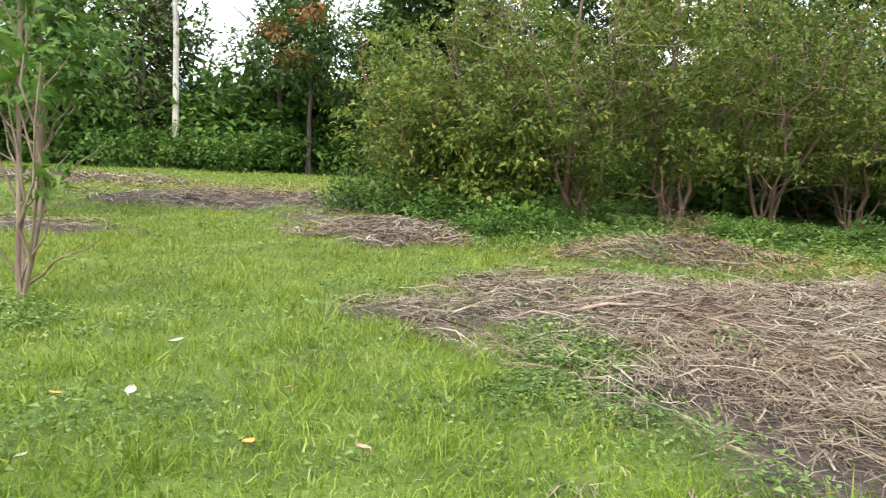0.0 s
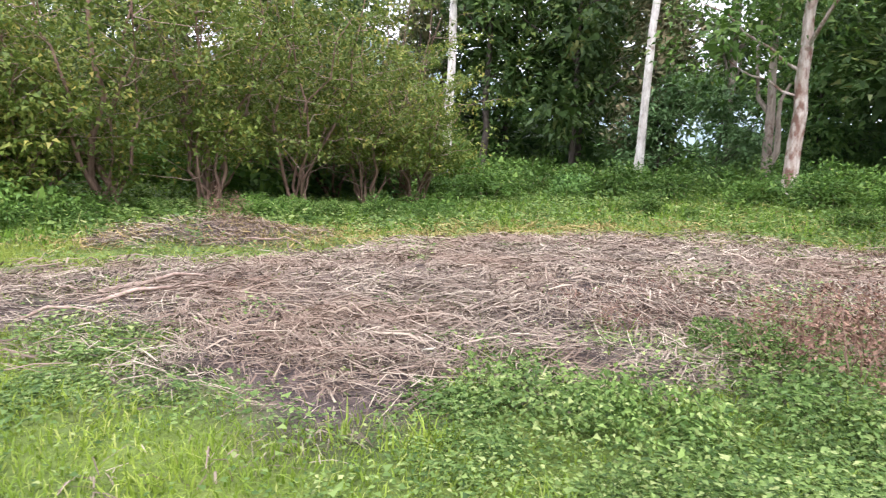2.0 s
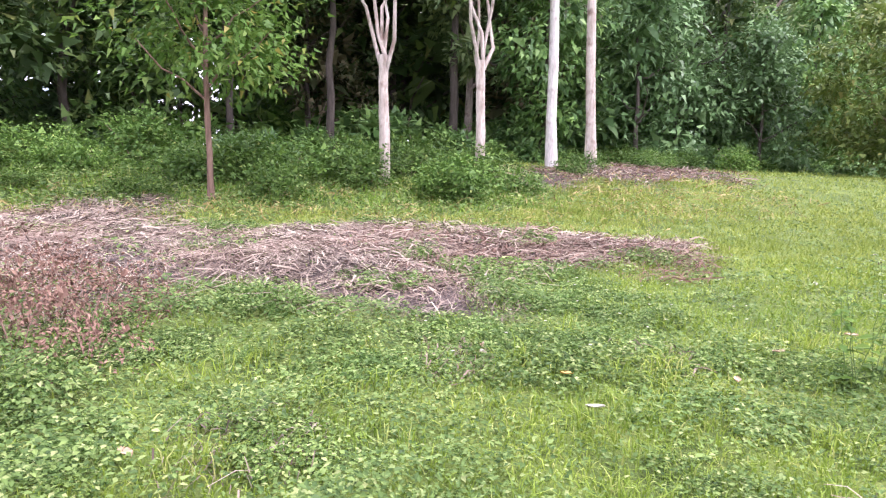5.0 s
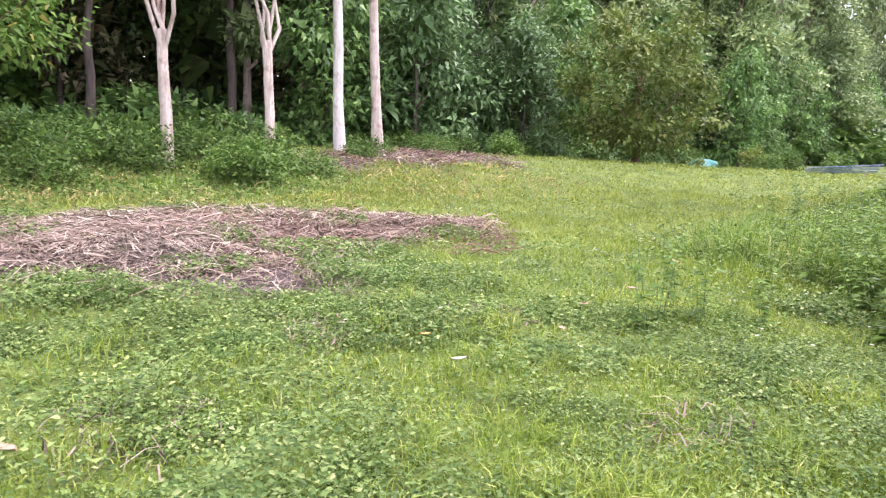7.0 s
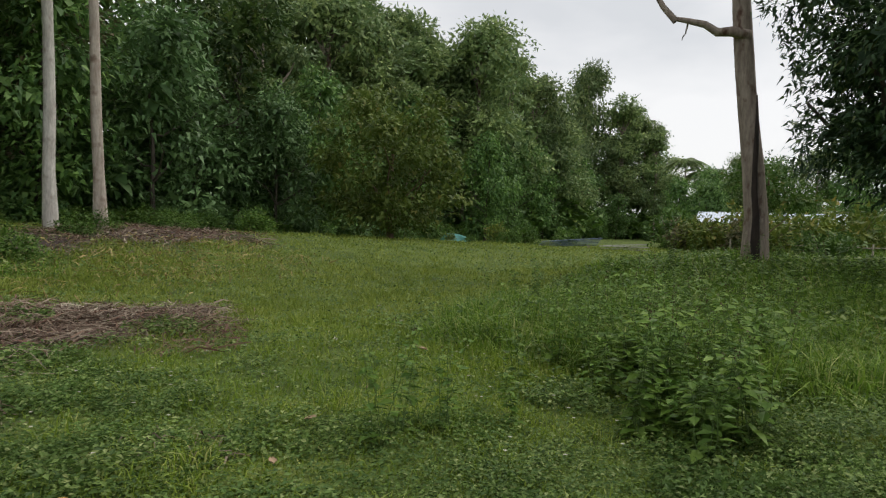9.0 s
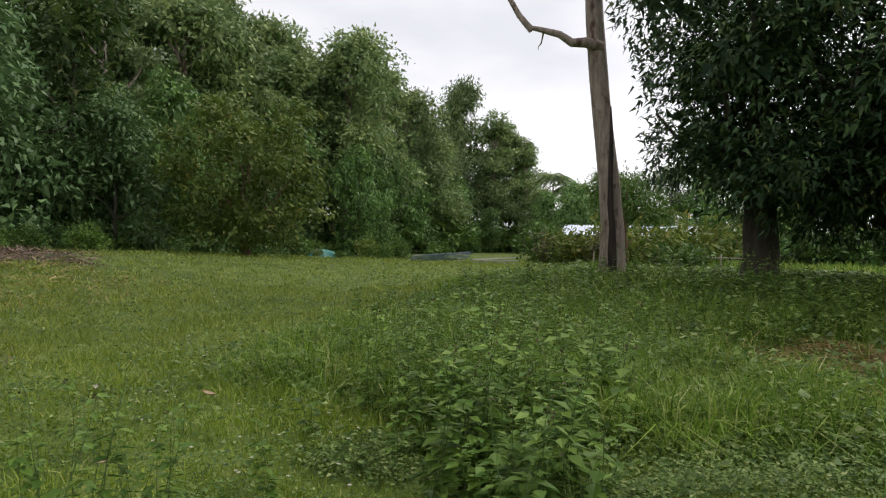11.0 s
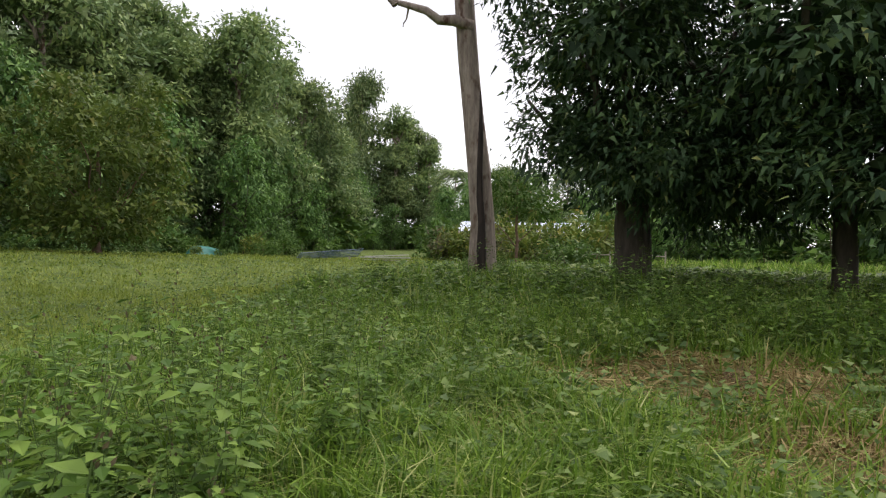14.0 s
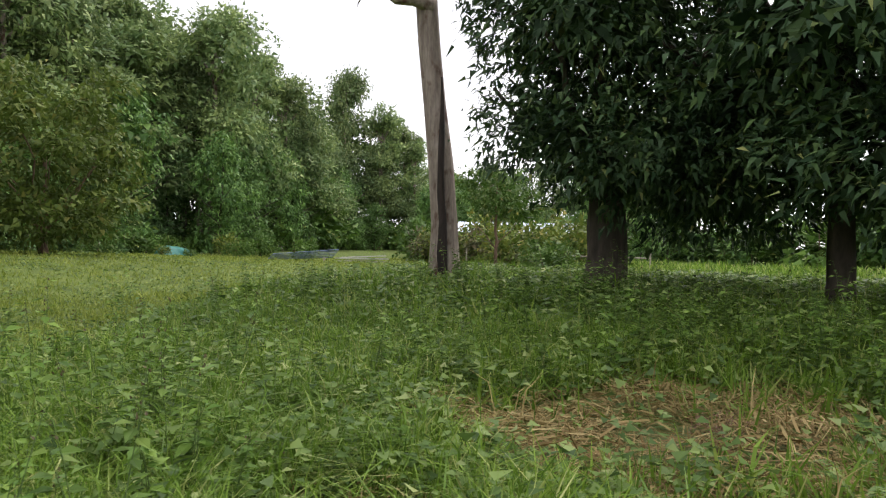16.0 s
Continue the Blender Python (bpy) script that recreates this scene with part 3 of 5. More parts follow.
def litter():
    r = np.random.default_rng(7)
    for name, spots, count, mat, label in (("cut_stalks", LITTER, 100000, M_STRAW, "mats of cut dry greyish-brown weed stalks"),
                                           ("dry_grass", HAY, 14000, M_HAY, "flattened yellowish dry grass"),
                                           ("stalk_scraps", SCRAPS, 1300, M_STRAW, "scraps of cut brown stalks in the grass"), ("withered_grass", PALE, 15000, M_HAY, "thin withered grass among green weeds"),
                                           ("withered_mat", RUSTY, 9000, M_RUST, "mats of reddish-brown withered weeds")):
        area = np.array([s[2] * s[3] * (0.25 if np.hypot(s[0], s[1]) > 15 else (1.4 if s[2] < 0.7 else 1.0)) for s in spots])
        pick = r.choice(len(spots), count, p=area / area.sum())
        s = np.array(spots)[pick]
        q, a = r.random(count) ** 0.5 * 1.2, r.uniform(0, 2 * np.pi, count)
        x, y = s[:, 0] + s[:, 2] * q * np.cos(a), s[:, 1] + s[:, 3] * q * np.sin(a)
        holes = np.sin(x * 1.9 + 1.4 * np.sin(y * 1.2)) * np.sin(y * 2.1 + 1.2 * np.sin(x * 1.5))
        keep = (cover(spots, x, y) > r.uniform(-0.5, 0.3, count)) & (r.random(count) > np.clip(holes * 1.6 - 0.75, 0, 0.8))
        x, y = x[keep], y[keep]
        n = len(x)
        d = np.hypot(x - 0.5, y + 1)
        swirl = 0.9 * np.sin(x * 0.8 + 0.6 * y) + 0.7 * np.sin(y * 1.1 - 0.4 * x) + r.normal(0, 0.8, n)
        way = unit(np.stack([np.cos(swirl), np.sin(swirl), r.normal(0, 0.16 if name != "withered_grass" else 0.5, n)], 1))
        length = r.uniform(0.08, 0.7, n) * r.uniform(0.5, 1.2, n) * np.clip(s[keep][:, 2] * 0.6, 0.45, 1) * (1 if name == "cut_stalks" else 0.7)
        lump = 0.5 + 0.5 * np.sin(x * 2.2 + 1.5 * np.sin(y * 1.8)) * np.sin(y * 2.6 + 1.2 * np.sin(x * 2.9))
        lift = (r.random(n) ** 1.6 * (0.05 + 0.14 * lump) + 0.01) * (0.45 if name == "stalk_scraps" else 1)
        way = unit(way * [1, 1, 0.3 if name == "stalk_scraps" else 1])
        at = np.stack([x, y, land(x, y) + lift], 1)
        width = (0.0030 + 0.00062 * d) * np.where(r.random(n) < 0.12, r.uniform(1.4, 2.6, n), r.uniform(0.5, 1.3, n))
        ob = new(name, mesh_of(name, *stalks(at, way, length, width, r.uniform(-0.02, 0.07, n)), mat))
        tagged(ob, label, "dry stalks", kind="stuff")


# ---- plants ----
def tree(name, place, label, mat, trunk, limbs, blobs, leaf, leaf_material, seed, group="", sides=9, droop=0.35, slim=0.45, category="tree", turn=0.0, near=False, core=0.07, shell=0.55):
    """trunk: points and radii; limbs: (start, end, radius); crown from blobs."""
    ob = thing(name, place, label, category, group, turn)
    if trunk:
        pts, radii = trunk
        part("trunk", mesh_of("trunk", *tube(pts, radii, sides, 0.1, seed), mat, True), ob)
    for k, (p0, p1, rad) in enumerate(limbs):
        line = bent(p0, p1, 6, 0.22, seed * 31 + k)
        part("limb", mesh_of("limb", *tube(line, np.linspace(rad, rad * 0.35, 6), 6, 0.1, k), mat, True), ob)
    if blobs:
        part("crown", foliage("crown", blobs, leaf, leaf_material, seed, droop, slim, core=core, near=near, shell=shell), ob)
    return ob


def pole(height, r0, r1, lean=(0, 0), sway=0.03, seed=0, flare=1.35):
    pts = bent((0, 0, -0.1), (lean[0] * height, lean[1] * height, height), 10, sway, seed)
    radii = np.linspace(r0, r1, 10)
    radii[0] *= flare
    return pts, radii


def bush(name, seed, size, leaf, mat, label, tufts=150, per=9, slim=0.5, group="undergrowth along the wood's edge", category="bush", near=False, tall=0.5, core=0.07, twig=None):
    r = np.random.default_rng(seed)
    ob = thing(name, (0, 0, 0), label, category, group)
    for k in range(4):
        a = r.uniform(0, 6.28)
        line, rad = (bent((0, 0, -0.05), (math.cos(a) * size * 0.6, math.sin(a) * size * 0.6, size * tall * r.uniform(1.0, 1.8)), 4, 0.2, seed + k), np.linspace(0.016, 0.005, 4) * max(size, 0.4))
        part("stem", mesh_of("stem", *tube(line, rad, 4, 0.05, k), twig or M_TWIG, True), ob)
    blobs = [((0, 0, size * tall * 0.8), (size * 0.95, size * 0.95, size * tall), tufts, per, size * 0.10)]
    for k in range(4):
        a = r.uniform(0, 6.28)
        blobs.append(((math.cos(a) * size * 0.65, math.sin(a) * size * 0.65, size * tall * r.uniform(0.5, 1.35)), (size * 0.5, size * 0.5, size * tall * 0.8), tufts // 4, per, size * 0.10))
    part("foliage", foliage("foliage", blobs, leaf, mat, seed, 0.25, slim, core=core, near=near), ob)
    return ob


def forest_kind(seed, height, width, low, leaf, mat, tufts, per, label, bark=None, lumps=8, flat=0.15, droop=0.35):
    r = np.random.default_rng(seed)
    blobs = []
    for k in range(lumps):
        u = k / (lumps - 1)
        z = low + (height - low) * (0.10 + 0.82 * u)
        w = width * (0.5 + 0.5 * math.sin(math.pi * (0.18 + 0.72 * u)))
        off = width * 0.55 * (1 - 0.5 * u)
        blobs.append(((r.uniform(-off, off), r.uniform(-off, off), z), (w * r.uniform(0.5, 0.8), w * r.uniform(0.5, 0.8), (height - low) * flat), tufts // lumps, per, width * 0.085))
    limbs = []
    for k in range(6):
        a, z = r.uniform(0, 6.28), low + (height - low) * r.uniform(0.0, 0.6)
        limbs.append(((0, 0, z), (math.cos(a) * width * 0.75, math.sin(a) * width * 0.75, z + height * 0.16), height * 0.006))
    return tree("forest_tree", (0, 0, 0), label, bark or M_DARKBARK, pole(height * 0.92, height * 0.014, height * 0.004, (r.normal(0, 0.03), r.normal(0, 0.03)), 0.05, seed),
                limbs, blobs, leaf, mat, seed, "trees of the wood", 7, droop=droop)


def crown_tree(seed, height, label, fat=1.0):
    """A tall tree with bare limbs and separate flat tufts of leaves in its crown."""
    r = np.random.default_rng(seed)
    blobs, limbs = [], []
    for k in range(24):
        a, u = r.uniform(0, 6.28), r.random()
        z = height * (0.28 + 0.68 * u)
        d = height * 0.24 * math.sqrt(max(0.05, 1 - u * 0.9)) * r.uniform(0.3, 1.0)
        c = (math.cos(a) * d, math.sin(a) * d, z)
        blobs.append((c, (height * fat * r.uniform(0.05, 0.09), height * fat * r.uniform(0.05, 0.09), height * 0.036 * fat), int(28 * fat), 10, height * 0.017 * fat))
        if k % 2 == 0:
            limbs.append(((0, 0, z - height * 0.16), c, height * 0.007))
    return tree("crown_tree", (0, 0, 0), label, M_GREYBARK, pole(height * 0.9, height * 0.016, height * 0.005, (0.01, 0.01), 0.05, seed), limbs, blobs, 0.30, M_CANOPY, seed, "tall trees of the far wood", 8, core=0.05, slim=0.5)


def along(points, spacing):
    """Places every so many metres on a line of corners, with the way into the wood at each."""
    out = []
    for (x0, y0), (x1, y1) in zip(points, points[1:]):
        d = math.hypot(x1 - x0, y1 - y0)
        k = max(1, round(d / spacing))
        for s in range(k):
            out.append((x0 + (x1 - x0) * s / k, y0 + (y1 - y0) * s / k, -(y1 - y0) / d, (x1 - x0) / d))
    return out


EDGE = [(-27, 38), (-20, 41), (-6, 43), (10, 39), (22, 32), (28.5, 21), (29, 10), (27.5, 0), (29, -9), (32, -18), (38, -32), (47, -48), (54, -64)]
FAR_EDGE = [(54, -64), (60, -82), (58, -100), (50, -112)]
FAR_FIELD = [(50, -112), (36, -118), (18, -100), (4, -82), (-12, -74), (-34, -66)]
MOUNDS = [(15.5, 21.5), (18.0, 17.5), (19.2, 13.5), (19.6, 9.0), (19.0, 4.5), (17.4, 1.0), (17.6, -2.5), (18.4, -5.5), (21.5, -8.6), (25.5, -13.0), (27.5, -18.5)]


def put(kinds, used, k, m, scale):
    """Sets the pattern itself at its first place and copies of it at the others."""
    if k in used:
        ob = copy_thing(kinds[k], m)
    else:
        used.add(k)
        ob = kinds[k]
        ob.matrix_basis = m
    ob.scale = scale


def wood():
    r = np.random.default_rng(21)
    kinds = [forest_kind(1, 13.0, 3.8, 2.6, 0.38, M_FOREST, 400, 11, "dark green broad-leaved tree at the wood's edge"),
             forest_kind(2, 10.5, 3.4, 0.4, 0.34, M_VINE, 460, 11, "tree draped in green climbing vines down to the ground", lumps=10, flat=0.12, droop=0.8),
             forest_kind(3, 14.5, 3.6, 3.6, 0.36, M_FOREST, 385, 11, "tall dark tree with a loose airy crown"),
             forest_kind(4, 12.5, 3.4, 2.0, 0.36, M_DRYCROWN, 360, 11, "tree with brownish withering foliage in the wood"),
             forest_kind(5, 6.5, 2.6, 0.3, 0.25, M_BIGLEAF, 520, 9, "low tree with large pale green leaves"),
             crown_tree(6, 14.0, "tall tree with flat tufts of leaves on open limbs"),
             crown_tree(7, 14.0, "tall slender-limbed tree with a broken crown"),
             forest_kind(8, 12.5, 3.8, 0.8, 0.62, M_FOREST, 180, 9, "dark tree deep in the wood"),
             forest_kind(9, 14.5, 4.6, 7.4, 0.36, M_FOREST, 420, 11, "tall tree with its dark crown held high over the wood's edge", lumps=7, flat=0.2),
             crown_tree(10, 14.0, "tall tree with a full rounded crown", 1.5)]
    used = set()

    def plant(k, x, y, scale):
        m = pose(x, y, float(land(x, y)) - 0.05, 0, 0, r.uniform(0, 360))
        put(kinds, used, k, m, (scale * r.uniform(0.9, 1.12), scale * r.uniform(0.9, 1.12), scale * r.uniform(0.88, 1.12)))

    for x, y, nx, ny in along(EDGE, 4.6):
        deep = float(smooth(-26, -62, np.array(y))) * 0.55
        for row, back in enumerate((1.0, 5.5, 10.5, 15.0)):
            if (y > 30 and row > 1) or (row == 2 and y > -25 and r.random() < 0.35):
                continue
            if row == 0:
                p = [0.12, 0.36, 0.0, 0.10, 0.12, 0.16, 0.14] if y < -30 else [0.18, 0.40, 0.04, 0.08, 0.30, 0, 0] if y < -8 else ([0.5, 0.0, 0.5, 0, 0, 0, 0] if y < 6 else [0.36, 0.04, 0.26, 0.14, 0.20, 0, 0])
            else:
                p = [0.42, 0.08, 0.30, 0.10, 0.0, 0.05, 0.05] if y > -25 else [0.08, 0.10, 0.07, 0.05, 0, 0.38, 0.32]
            if y > 34 and abs(x + 13.6) < 1.9:
                continue
            k = 7 if row == 3 or (row == 2 and y > -25) else int(r.choice(7, p=p))
            # high crowns added along this stretch to put the rows behind in shade
            if row == 0 and -9 < y < 9:
                k = 8
            if k == 6 and y < -25 and r.random() < 0.6:
                k = 9
            px, py = x + nx * (back + (2.5 if -9 < y < 6 else 0)) + r.normal(0, 0.9), y + ny * back + r.normal(0, 0.9)
            plant(k, px, py, (0.92 if row == 0 else 1.0 + 0.12 * row) * (1 + deep) * r.uniform(0.85, 1.12))
    for x, y, nx, ny in along(FAR_EDGE, 6.5):
        for row, back in enumerate((0.0, 7.0)):
            plant(1 if row == 0 else int(r.choice([0, 5, 6])), x + nx * back + r.normal(0, 1.5), y + ny * back + r.normal(0, 1.5), (1.2 + 0.35 * row) * r.uniform(0.8, 1.15))
    put(kinds, used, 9, pose(59.0, -94.5, 0, 0, 0, 40), (1.3, 1.3, 2.08))
    put(kinds, used, 9, pose(54.5, -97.5, 0, 0, 0, 200), (1.2, 1.2, 1.2))
    for x, y, k, tall in ((48.7, -56, 9, 23), (49.5, -63, 5, 21), (50, -68.3, 9, 20), (51, -74, 9, 18), (52.5, -80, 9, 16), (63, -91, 5, 21), (60, -86, 6, 22), (71.5, -89, 5, 26), (66.5, -93, 6, 21), (55.5, -100, 6, 24), (51.5, -103, 5, 18), (62, -78, 5, 24), (69, -82, 6, 27), (76, -86, 5, 29), (63, -63, 6, 24), (54, -50, 5, 21), (80, -76, 6, 31), (66, -70, 5, 26), (52, -58, 6, 19), (55, -106, 6, 22), (45, -38, 6, 18)):
        plant(k, x, y, tall / 14.0)
    for x, y, k, tall in ((42, -50, 1, 9), (44.5, -55, 1, 10), (46.5, -60, 1, 11), (48, -65, 1, 10), (49.5, -70, 1, 11), (51, -76, 1, 10), (53, -82, 1, 11), (55, -88, 1, 10), (31.5, -68, 1, 6.5), (28.5, -68.5, 1, 8.5), (25.5, -70, 0, 9.0), (22.5, -70.5, 1, 9.0), (19.5, -71.5, 0, 9.5), (16.5, -72, 1, 9.0), (13, -73, 0, 10), (9, -73, 1, 9), (27, -64.5, 1, 6.5), (14, -62, 1, 6.0), (10, -64, 1, 7.0),
                          (46, -97, 0, 10), (41, -99, 0, 10.5), (36, -98, 0, 10.5), (33, -95, 0, 10), (44, -86, 1, 3.0), (40, -87, 1, 2.6), (37, -86, 1, 3.0), (49.5, -88, 1, 7), (50, -84, 1, 5), (38, -101, 0, 11), (43, -101, 0, 11), (34.5, -98, 1, 10), (31, -88, 0, 10), (29, -80, 1, 9)):
        plant(9 if k == 0 else 1, x, y, tall / (14.0 if k == 0 else 10.5))
    for x, y, nx, ny in along(FAR_FIELD, 6.0):
        plant(int(r.choice([0, 1, 5])), x + r.normal(0, 2), y + r.normal(0, 2), 0.62 * r.uniform(0.75, 1.2))
    for x, y, q in ((25.6, 16.0, 0.75), (29.0, -13.0, 1.2), (31.5, -16.0, 1.25), (26.5, 19.5, 0.8), (30.0, -19.5, 1.0)):
        plant(4, x, y, q)
    for x, y in ((29.3, 7.5), (34.6, 7.2), (34.8, 10.2)):
        plant(7, x, y, 0.8)
    # a tree with a few orange-leaved boughs
    spot = tree("autumn_tree", on_land(-8.5, 40.5, 0), "green tree with boughs of orange leaves", M_DARKBARK, pole(10, 0.16, 0.06, (0, 0), 0.05, 77), [],
                [((0, 0, 7.5), (3.2, 3.2, 3.0), 330, 10, 0.3)], 0.30, M_FOREST, 78)
    for k, c in enumerate(((-0.6, -2.4, 6.4), (-1.6, -2.4, 7.8), (0.4, -2.6, 8.8))):
        part("orange_bough", foliage("orange_bough", [(c, (0.9, 0.7, 0.45), 18, 9, 0.2)], 0.28, M_ORANGE, 79 + k, core=0), spot, "withered orange leaves")["kind"] = "stuff"


def undergrowth():
    r = np.random.default_rng(23)
    kinds = [bush("bush", 1, 1.0, 0.155, M_BUSH, "dense green leafy undergrowth bush", 74, 8),
             bush("bush", 2, 0.95, 0.16, M_VINE, "rounded bush smothered in green vines", 78, 8, tall=0.6),
             bush("bush", 3, 0.8, 0.24, M_BIGLEAF, "bush with large pale green leaves", 60, 6, 0.55)]
    kinds.append(bush("vine_mound", 4, 1.0, 0.095, M_BUSH, "mound of bright green creeper before the trunks", 120, 10, 0.6, tall=0.72))
    kinds.append(bush("vine_mound", 5, 1.0, 0.09, M_BUSH, "low tangle of green weeds before the trunks", 110, 10, 0.55, tall=0.5))
    used = set()

    def grow(px, py, size, p=(0.5, 0.4, 0.1, 0, 0)):
        s = size * r.uniform(0.7, 1.35)
        put(kinds, used, int(r.choice(5, p=p)), pose(px, py, float(land(px, py)) - 0.05, 0, 0, r.uniform(0, 360)), (s * 1.15, s * 1.15, s))

    for x, y, nx, ny in along(EDGE, 3.0):
        for back, size in ((-2.2, 0.95), (0.4, 1.35), (3.8, 2.0), (8.0, 2.8), (13.0, 3.4)):
            size *= 1.75 if y > 30 else (1.3 if y < -36 else 1.0)
            if r.random() > (0.1 if back < 5 else 0.45):
                grow(x + nx * back + r.normal(0, 0.5), y + ny * back + r.normal(0, 0.5), size, (0.05, 0.05, 0, 0.6, 0.3) if y > 30 and back < 5 else (0.5, 0.4, 0.1, 0, 0))
    for x, y, nx, ny in along(FAR_EDGE + FAR_FIELD[1:], 4.2):
        grow(x - nx * 2 + r.normal(0, 1), y - ny * 2 + r.normal(0, 1), 4.0)
    # the belt of weeds and vine mounds before the trunks
    for x, y, nx, ny in along(MOUNDS, 1.9):
        if r.random() > 0.08:
            grow(x + nx * 0.4 + r.normal(0, 0.75), y + ny * 0.4 + r.normal(0, 0.6), 0.8 if -7 < y < 2 else (0.62 if y < -7 else 0.8), (0, 0, 0.04, 0.58, 0.38))
        for back, size in ((2.0, 0.95), (4.2, 1.1)):
            if (y > 2 or back < 3 and y > -6) and r.random() > 0.15:
                grow(x + nx * back + r.normal(0, 0.4), y + ny * back + r.normal(0, 0.4), size, (0.1, 0.1, 0.1, 0.3, 0.4))
        if y > 2 and r.random() > 0.3:
            grow(x - nx * 1.6 + r.normal(0, 0.5), y - ny * 1.6 + r.normal(0, 0.5), 0.45, (0, 0, 0, 0.3, 0.7))
    for x, y, q in ((0.2, 16.4, 0.95), (1.5, 15.8, 0.8), (-1.2, 17.8, 1.0), (2.2, 15.2, 0.6), (-2.4, 19.4, 0.9), (7.0, 15.6, 0.6), (9.6, 16.4, 0.6), (12.6, 17.6, 0.8)):
        grow(x, y, q, (0.2, 0, 0, 0.2, 0.6))
    # bushes added behind the thicket so that its interior looks dark
    for k in range(26):
        grow(r.uniform(1.5, 17.0), r.uniform(23.5, 28.5), r.uniform(1.3, 2.0), (0.55, 0.35, 0.1, 0, 0))
    # ferns and saplings at the foot of the thicket
    for k in range(16):
        grow(r.uniform(0.0, 11.5), r.uniform(14.6, 16.8), r.uniform(0.4, 0.62), (0.1, 0, 0.1, 0.2, 0.6))


def trunks():
    """The pale straight trunks before the wood, whose crowns stand high above."""
    high = lambda z, w: [((0, 0, z), (w, w, 2.2), 120, 10, 0.35), ((w * 0.5, 0.4, z + 2), (w * 0.8, w * 0.8, 1.8), 80, 10, 0.35)]
    spec = [("pale smooth straight tree trunk rising from undergrowth", (21.0, 28.3), M_PALE, 0.24, 16, (0.01, 0.0)),
            ("slender pale trunk leaning slightly, whitish at the foot", (23.6, 18.4), M_PALE, 0.18, 15, (0.015, -0.05)),
            ("pale smooth trunk beside a vine-covered thicket", (23.1, -7.4), M_PALE, 0.18, 16, (0.005, 0.015)),
            ("tan-brown trunk with peeling bark beside a pale one", (23.1, -8.8), M_TAN, 0.17, 15, (0.0, 0.035)),
            ("thin pale grey trunk rising above leafy bushes", (-16.6, 41.0), M_PALE, 0.20, 14, (0.0, 0.0)),
            ("grey trunk close beside a paler one", (31.1, -9.9), M_GREYBARK, 0.18, 14, (0.0, 0.0))]
    for k, (label, (x, y), mat, rad, h, lean) in enumerate(spec):
        tree("pale_tree", on_land(x, y, 0), label, mat, pole(h, rad, rad * 0.6, lean, 0.02, k + 3), [], high(h - 1.5, 2.0), 0.26, M_FOREST, 60 + k, "trunks before the wood", 12)
    # mottled trunk with a pale foot, forking above
    tree("mottled_tree", on_land(23.2, 11.7, 0), "mottled reddish-brown trunk, pale at the foot, with leafy branches", M_MOTTLE, pole(9, 0.26, 0.15, (0.0, -0.035), 0.04, 9),
         [((0, -0.1, 4.2), (-2.5, 2.2, 6.4), 0.07), ((0, -0.1, 3.4), (-1.6, 1.6, 4.6), 0.05), ((0, -0.2, 5.0), (-1, -2.5, 7.5), 0.08)],
         [((-1.4, 1.8, 5.4), (2.2, 2.2, 1.9), 130, 8, 0.28), ((0, 0, 8.5), (3.2, 3.2, 2.6), 240, 9, 0.33)], 0.22, M_BUSH, 71)
    tree("forked_tree", on_land(25.2, 13.7, 0), "grey-green twin trunk dividing near the ground", M_GREYBARK, pole(8, 0.20, 0.1, (0.0, 0.0), 0.05, 10),
         [((0, 0, 0.9), (-0.4, -0.9, 4.0), 0.16), ((0, 0, 3.0), (0.6, 1.0, 7.0), 0.1)], [((0, 0, 7.5), (2.6, 2.6, 2.4), 160, 9, 0.3)], 0.24, M_FOREST, 72)
    # two trees that fan out into upright limbs
    for k, (x, y) in enumerate(((18.9, -1.5), (19.9, -4.3))):
        fan = [((0, 0, 2.5 + 0.2 * j), (math.cos(j * 1.9 + k) * 0.75, math.sin(j * 1.9 + k) * 0.75, 6.8 + 0.5 * (j % 3)), 0.06) for j in range(5)]
        tree("fan_tree", on_land(x, y, 0), "pale tree whose trunk fans out into upright limbs", M_TAN, pole(3.4, 0.145, 0.125, (0.005, 0.02), 0.02, 20 + k), fan,
             [((0.6, 0, 9.2), (3.6, 3.4, 1.8), 330, 10, 0.3), ((0.5, 0.5, 7.0), (1.9, 1.9, 0.8), 50, 8, 0.3)], 0.22, M_FOREST, 74 + k, "fanned trees", 12)


